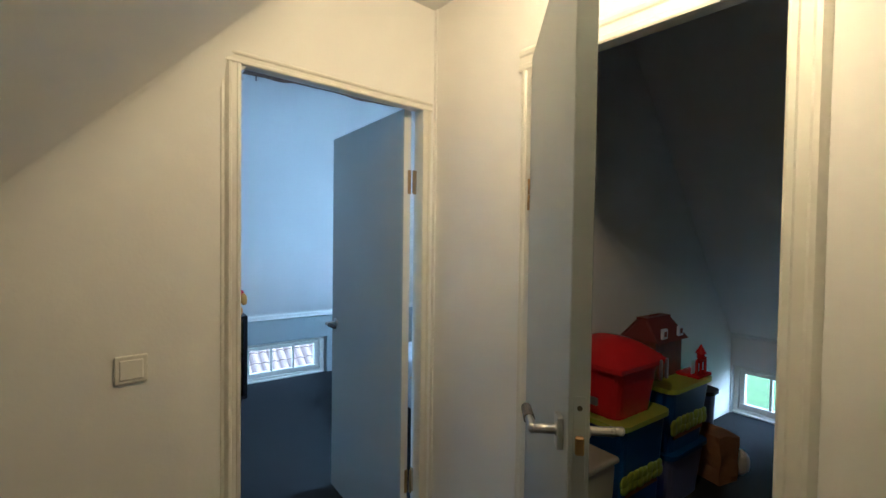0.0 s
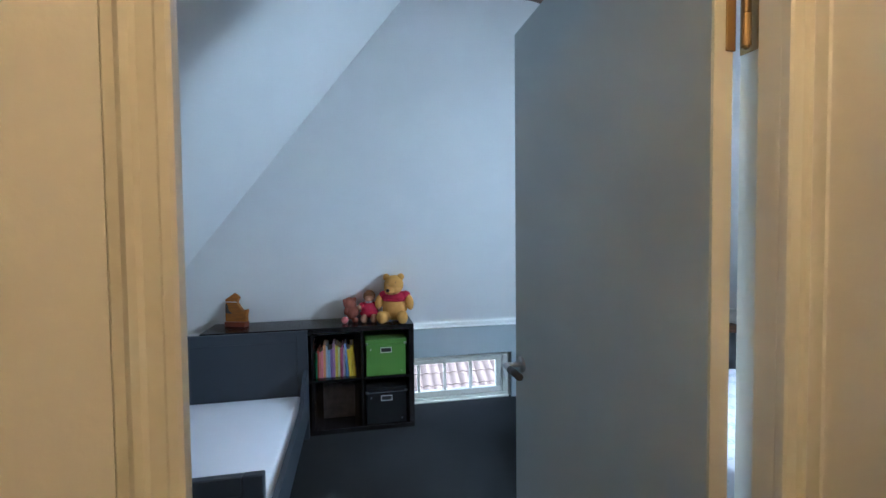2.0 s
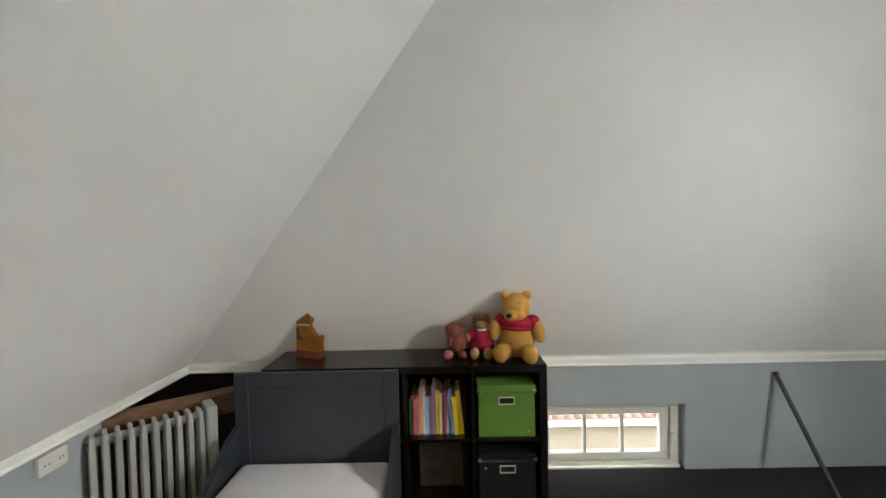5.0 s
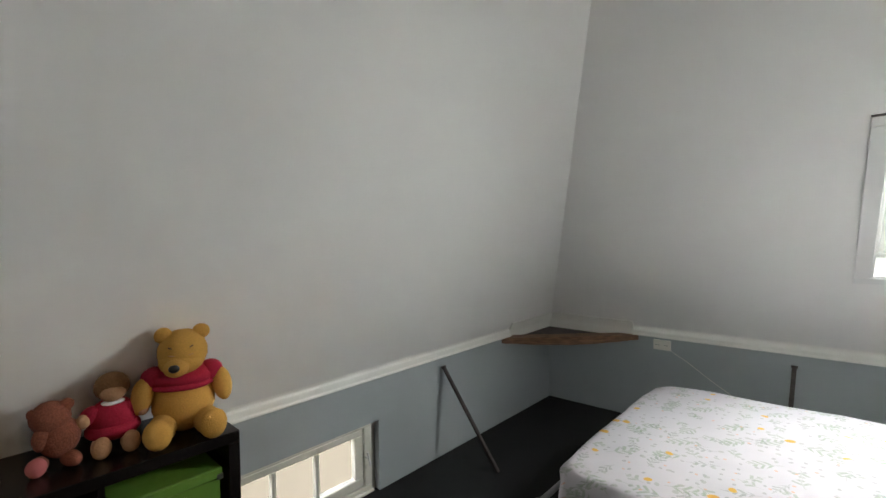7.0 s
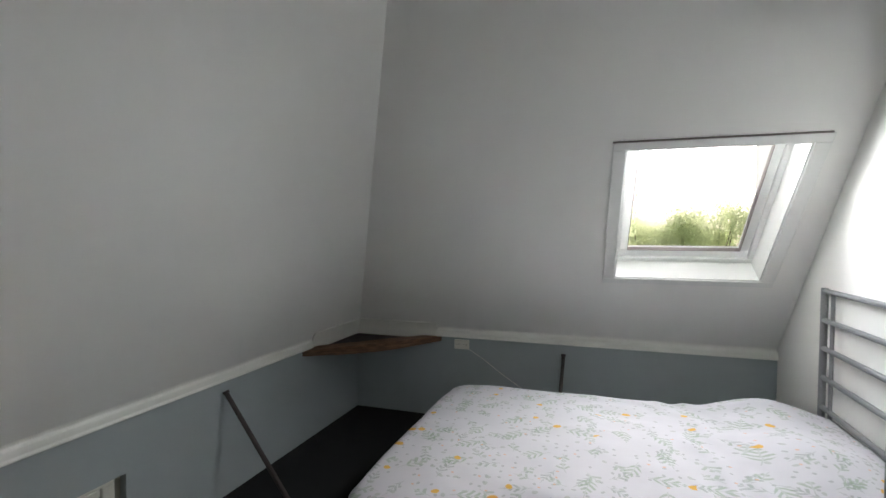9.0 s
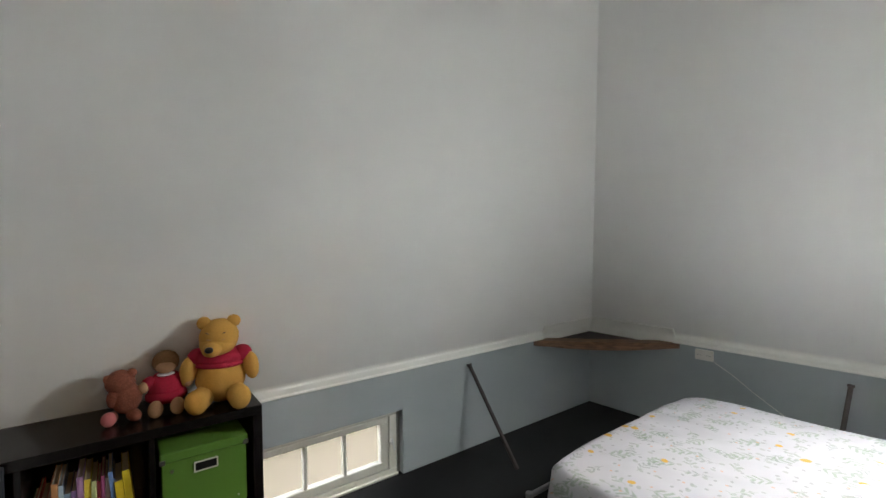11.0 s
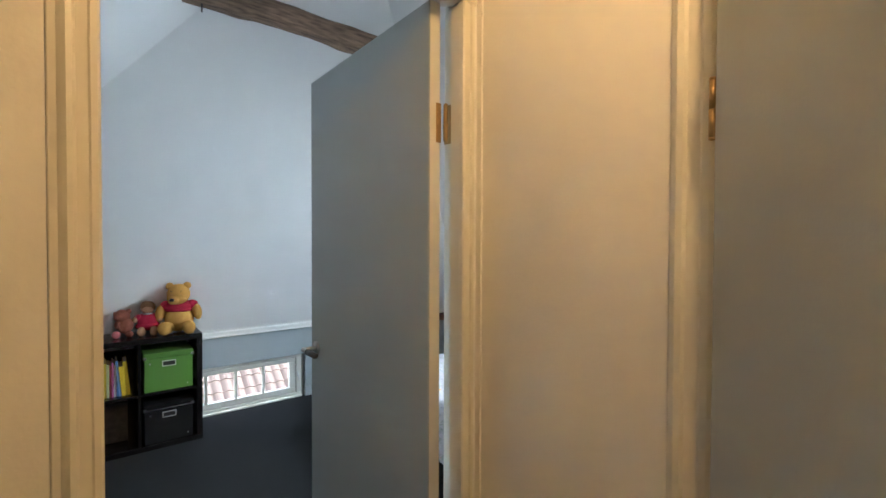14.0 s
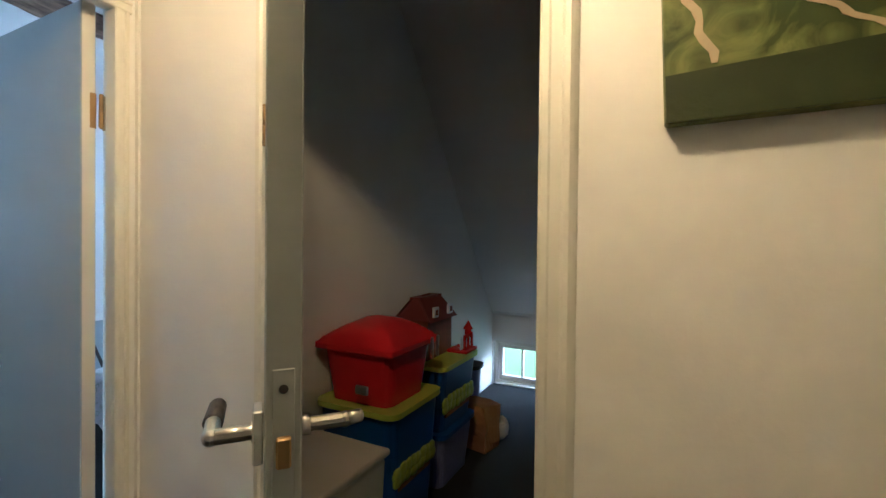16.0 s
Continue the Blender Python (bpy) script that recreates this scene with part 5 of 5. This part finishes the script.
def toy_house():
    h = thing("toy_house", (2.58, 1.13, 0.7175), "red toy barn with a dark red roof and white windows", "toy")
    w, d = 0.34, 0.22
    boxpart("wall", (0.01, w - 0.01, 0.01, d - 0.01, 0, 0.235), REDWOOD, h, 0.003)
    bm = bmesh.new()
    prism(bm, [(-0.012, -0.02, 0.225), (w + 0.012, -0.02, 0.225), (w - 0.035, d / 2 - 0.03, 0.355), (0.035, d / 2 - 0.03, 0.355)], (0, 0.012, 0.006))
    prism(bm, [(-0.012, d + 0.02, 0.225), (w + 0.012, d + 0.02, 0.225), (w - 0.035, d / 2 + 0.03, 0.355), (0.035, d / 2 + 0.03, 0.355)], (0, -0.012, 0.006))
    box(bm, 0.03, w - 0.03, d / 2 - 0.035, d / 2 + 0.035, 0.35, 0.362)
    prism(bm, [(0.0, 0.0, 0.232), (0.0, d, 0.232), (0.035, d / 2 + 0.02, 0.35), (0.035, d / 2 - 0.02, 0.35)], (0.008, 0, 0))
    prism(bm, [(w, 0.0, 0.232), (w, d, 0.232), (w - 0.035, d / 2 + 0.02, 0.35), (w - 0.035, d / 2 - 0.02, 0.35)], (-0.008, 0, 0))
    part("roof", bm, DARKRED, h, "dark red roof")
    bm = bmesh.new()
    rod(bm, (0.12, d / 2, 0.365), (0.22, d / 2, 0.368), 0.006)
    part("carrying_bar", bm, DARKRED, h)
    for x in (0.035, 0.225):
        win = boxpart("window", (x, x + 0.055, -0.022, -0.006, 0.25, 0.31), SHEET, h, 0.002, "white framed window")
        boxpart("window_opening", (x + 0.014, x + 0.041, -0.024, -0.0215, 0.264, 0.296), DARKRED, win, 0)


toy_house()


def toy_castle():
    c = thing("toy_castle", (2.86, 1.02, 0.7175), "small red and pink toy castle tower with white walls", "toy")
    bm = bmesh.new()
    for x in (0.0, 0.055, 0.11):
        box(bm, x, x + 0.014, 0, 0.014, 0.02, 0.10)
    box(bm, 0, 0.124, 0, 0.014, 0.09, 0.115, 0.003)
    part("arch", bm, REDPLASTIC, c)
    bm = bmesh.new()
    rod(bm, (0.11, 0.03, 0.1), (0.11, 0.03, 0.135), 0.022)
    rod(bm, (0.11, 0.03, 0.135), (0.11, 0.03, 0.19), 0.032, 0.002, seg=14)
    part("tower", bm, REDPLASTIC, c)
    boxpart("base", (-0.02, 0.15, -0.02, 0.12, 0, 0.02), REDPLASTIC, c, 0.004)
    boxpart("back_wall", (0, 0.124, 0.03, 0.036, 0.02, 0.10), SHEET, c, 0.001, "white wall")


toy_castle()

# beige chest near the door
ch = thing("plastic_chest", (1.42, 0.905, 0), "beige plastic storage chest standing inside the storage room door", "chest")
bm = bmesh.new()
vs = box(bm, 0, 0.42, 0, 0.40, 0, 0.545)
for v in vs:
    if v.co.z < 0.1:
        v.co.x, v.co.y = 0.21 + (v.co.x - 0.21) * 0.92, 0.2 + (v.co.y - 0.2) * 0.92
bmesh.ops.bevel(bm, geom=[e for e in bm.edges], offset=0.02, segments=3, affect="EDGES", profile=0.5)
part("body", bm, CREAMPLASTIC, ch)
boxpart("lid", (-0.012, 0.432, -0.012, 0.412, 0.545, 0.575), CREAMPLASTIC, ch, 0.012, "flat beige lid", 3)

# paper bag and white bag
bag = thing("paper_bag", (3.09, 0.97, 0), "crumpled brown paper bag standing on the carpet", "bag", rz=-12)
bm = bmesh.new()
box(bm, 0, 0.17, 0, 0.26, 0, 0.30)
bmesh.ops.subdivide_edges(bm, edges=bm.edges, cuts=5, use_grid_fill=True)
for v in bm.verts:
    v.co += Vector((noise.noise(v.co * 9), noise.noise(v.co * 9 + Vector((5, 0, 0))), noise.noise(v.co * 8 + Vector((0, 7, 0))))) * 0.022 * min(1, v.co.z / 0.05)
part("body", bm, KRAFT, bag)
bg = thing("plastic_bag", (3.36, 0.90, 0), "small crumpled white plastic bag on the carpet", "bag")
bm = bmesh.new()
ball(bm, (0.0, 0.06, 0.08), (0.075, 0.06, 0.08), seg=18)
for v in bm.verts:
    v.co += v.co.normalized() * 0.03 * noise.noise(v.co * 22)
zm = min(v.co.z for v in bm.verts)
for v in bm.verts:
    v.co.z -= zm
part("body", bm, SHEET, bg)

# ---- outside ----
bm = bmesh.new()
box(bm, -400, 400, -400, 400, -5.6, -5.2)
tagged(part("ground", bm, GRASS, None), "grass garden around the house", "ground", "", "structure")


# pale garden path winding through the grass
bm = bmesh.new()
edge = [[bm.verts.new((19.0 + 1.6 * math.sin(y * 0.5) + s_, y, -5.196)) for y in range(-12, 10)] for s_ in (0, 0.9)]
for a, c in zip(zip(edge[0], edge[0][1:]), zip(edge[1], edge[1][1:])):
    bm.faces.new((a[0], a[1], c[1], c[0]))
tagged(part("garden_path", bm, PATHSTONE, None), "pale winding stone path through the grass", "path", "", "structure")
bm = bmesh.new()
prism(bm, [(21.5 + 1.3 * math.cos(a * 0.52), -1.2 + 2.2 * math.sin(a * 0.52), -5.21) for a in range(12)], (0, 0, 0.03))
tagged(part("flower_bed", bm, SOIL, None), "bare brown garden bed in the grass", "garden bed", "", "structure")


def neighbour():
    h = thing("outbuilding", (0, 10.62, -5.02), "low cream outbuilding with a clay pantile roof", "building")
    boxpart("wall", (-8, 15, 0, 5.2, -0.18, 2.68), CREAMWALL, h, 0)
    boxpart("gutter", (-8.1, 15.1, -0.30, -0.18, 2.68, 2.78), WHITE, h, 0.01, "white gutter")
    bm = bmesh.new()
    prism(bm, [(-8.1, -0.16, 2.73), (15.1, -0.16, 2.73), (15.1, 2.6, 4.7), (-8.1, 2.6, 4.7)], (0, 0.05, -0.08))
    prism(bm, [(-8.1, 5.36, 2.73), (15.1, 5.36, 2.73), (15.1, 2.6, 4.7), (-8.1, 2.6, 4.7)], (0, -0.05, -0.08))
    part("roof", bm, TILE, h, "clay tile roof")
    bm = bmesh.new()
    slope, up = Vector((0, 2.76, 1.97)).normalized(), Vector((0, -1.97, 2.76)).normalized()
    n, pitch = 580, 0.04
    for k in range(9):
        rows_ = []
        for s_, lift in ((0.0, 0.045), (0.35, 0.012)):
            o = Vector((0, -0.18, 2.745)) + slope * (0.335 * k + s_) + up * lift
            rows_.append([bm.verts.new(o + Vector((-8.1 + i * pitch, 0, 0)) + up * 0.05 * abs(math.sin(math.pi * i / 5.5)) + slope * 0.02 * noise.noise((i // 5.5, k, 0))) for i in range(n)])
        low = [bm.verts.new(v.co - up * 0.03) for v in rows_[0]]
        for a, c in ((rows_[0], rows_[1]), (low, rows_[0])):
            for i in range(n - 1):
                bm.faces.new((a[i], a[i + 1], c[i + 1], c[i]))
    part("pantile_rolls", bm, TILE, h, "rows of clay pantiles", kind="stuff")


neighbour()


def tree(loc, height, spread, seed, label, leaves=6500):
    r = random.Random(seed)
    t = thing("tree", loc, label, "tree", "garden trees")
    bm = bmesh.new()
    rod(bm, (0, 0, 0), (0.1, 0, height * 0.5), 0.16, 0.10, seg=10)
    tips = []
    for i in range(9):
        a, z = r.uniform(0, 6.28), height * r.uniform(0.3, 0.5)
        q = Vector((math.cos(a) * spread * 0.6, math.sin(a) * spread * 0.6, height * r.uniform(0.74, 0.95)))
        rod(bm, (0.05, 0, z), q, 0.06, 0.02, seg=6)
        tips.append(q)
    part("trunk", bm, BARK, t)
    vs, fs = [], []
    for i in range(leaves):
        c = r.choice(tips) + Vector((r.gauss(0, spread * .28), r.gauss(0, spread * .28), r.gauss(0, height * .06)))
        s = r.uniform(0.04, 0.09)
        e = Euler((r.uniform(0, 6.28), r.uniform(0, 6.28), r.uniform(0, 6.28)))
        n = len(vs)
        for p in ((-s, 0, 0), (0, -s * .5, 0.02), (s, 0, 0), (0, s * .5, 0.02)):
            v = Vector(p)
            v.rotate(e)
            vs.append(tuple(c + v))
        fs.append((n, n + 1, n + 2, n + 3))
    me = bpy.data.meshes.new("crown")
    me.from_pydata(vs, [], fs)
    me.materials.append(LEAF)
    ob = new("crown", me)
    ob.parent = t
    tagged(ob, "loose crown of small fresh green leaves")


for i, (x, y, h, s) in enumerate([(10.4, 2.45, 5.7, 0.42), (26, -1.2, 5.6, 1.3), (27, -3.0, 6.2, 1.5), (26, -5.2, 6.4, 1.6), (29, 0.6, 5.4, 1.3), (28, -8, 6.6, 1.8)]):
    tree((x, y, -5.2), h + 2.2, s, 20 + i, "leafy garden tree with a thin trunk and loose fresh green crown", 6500 if x > 20 else 2000)
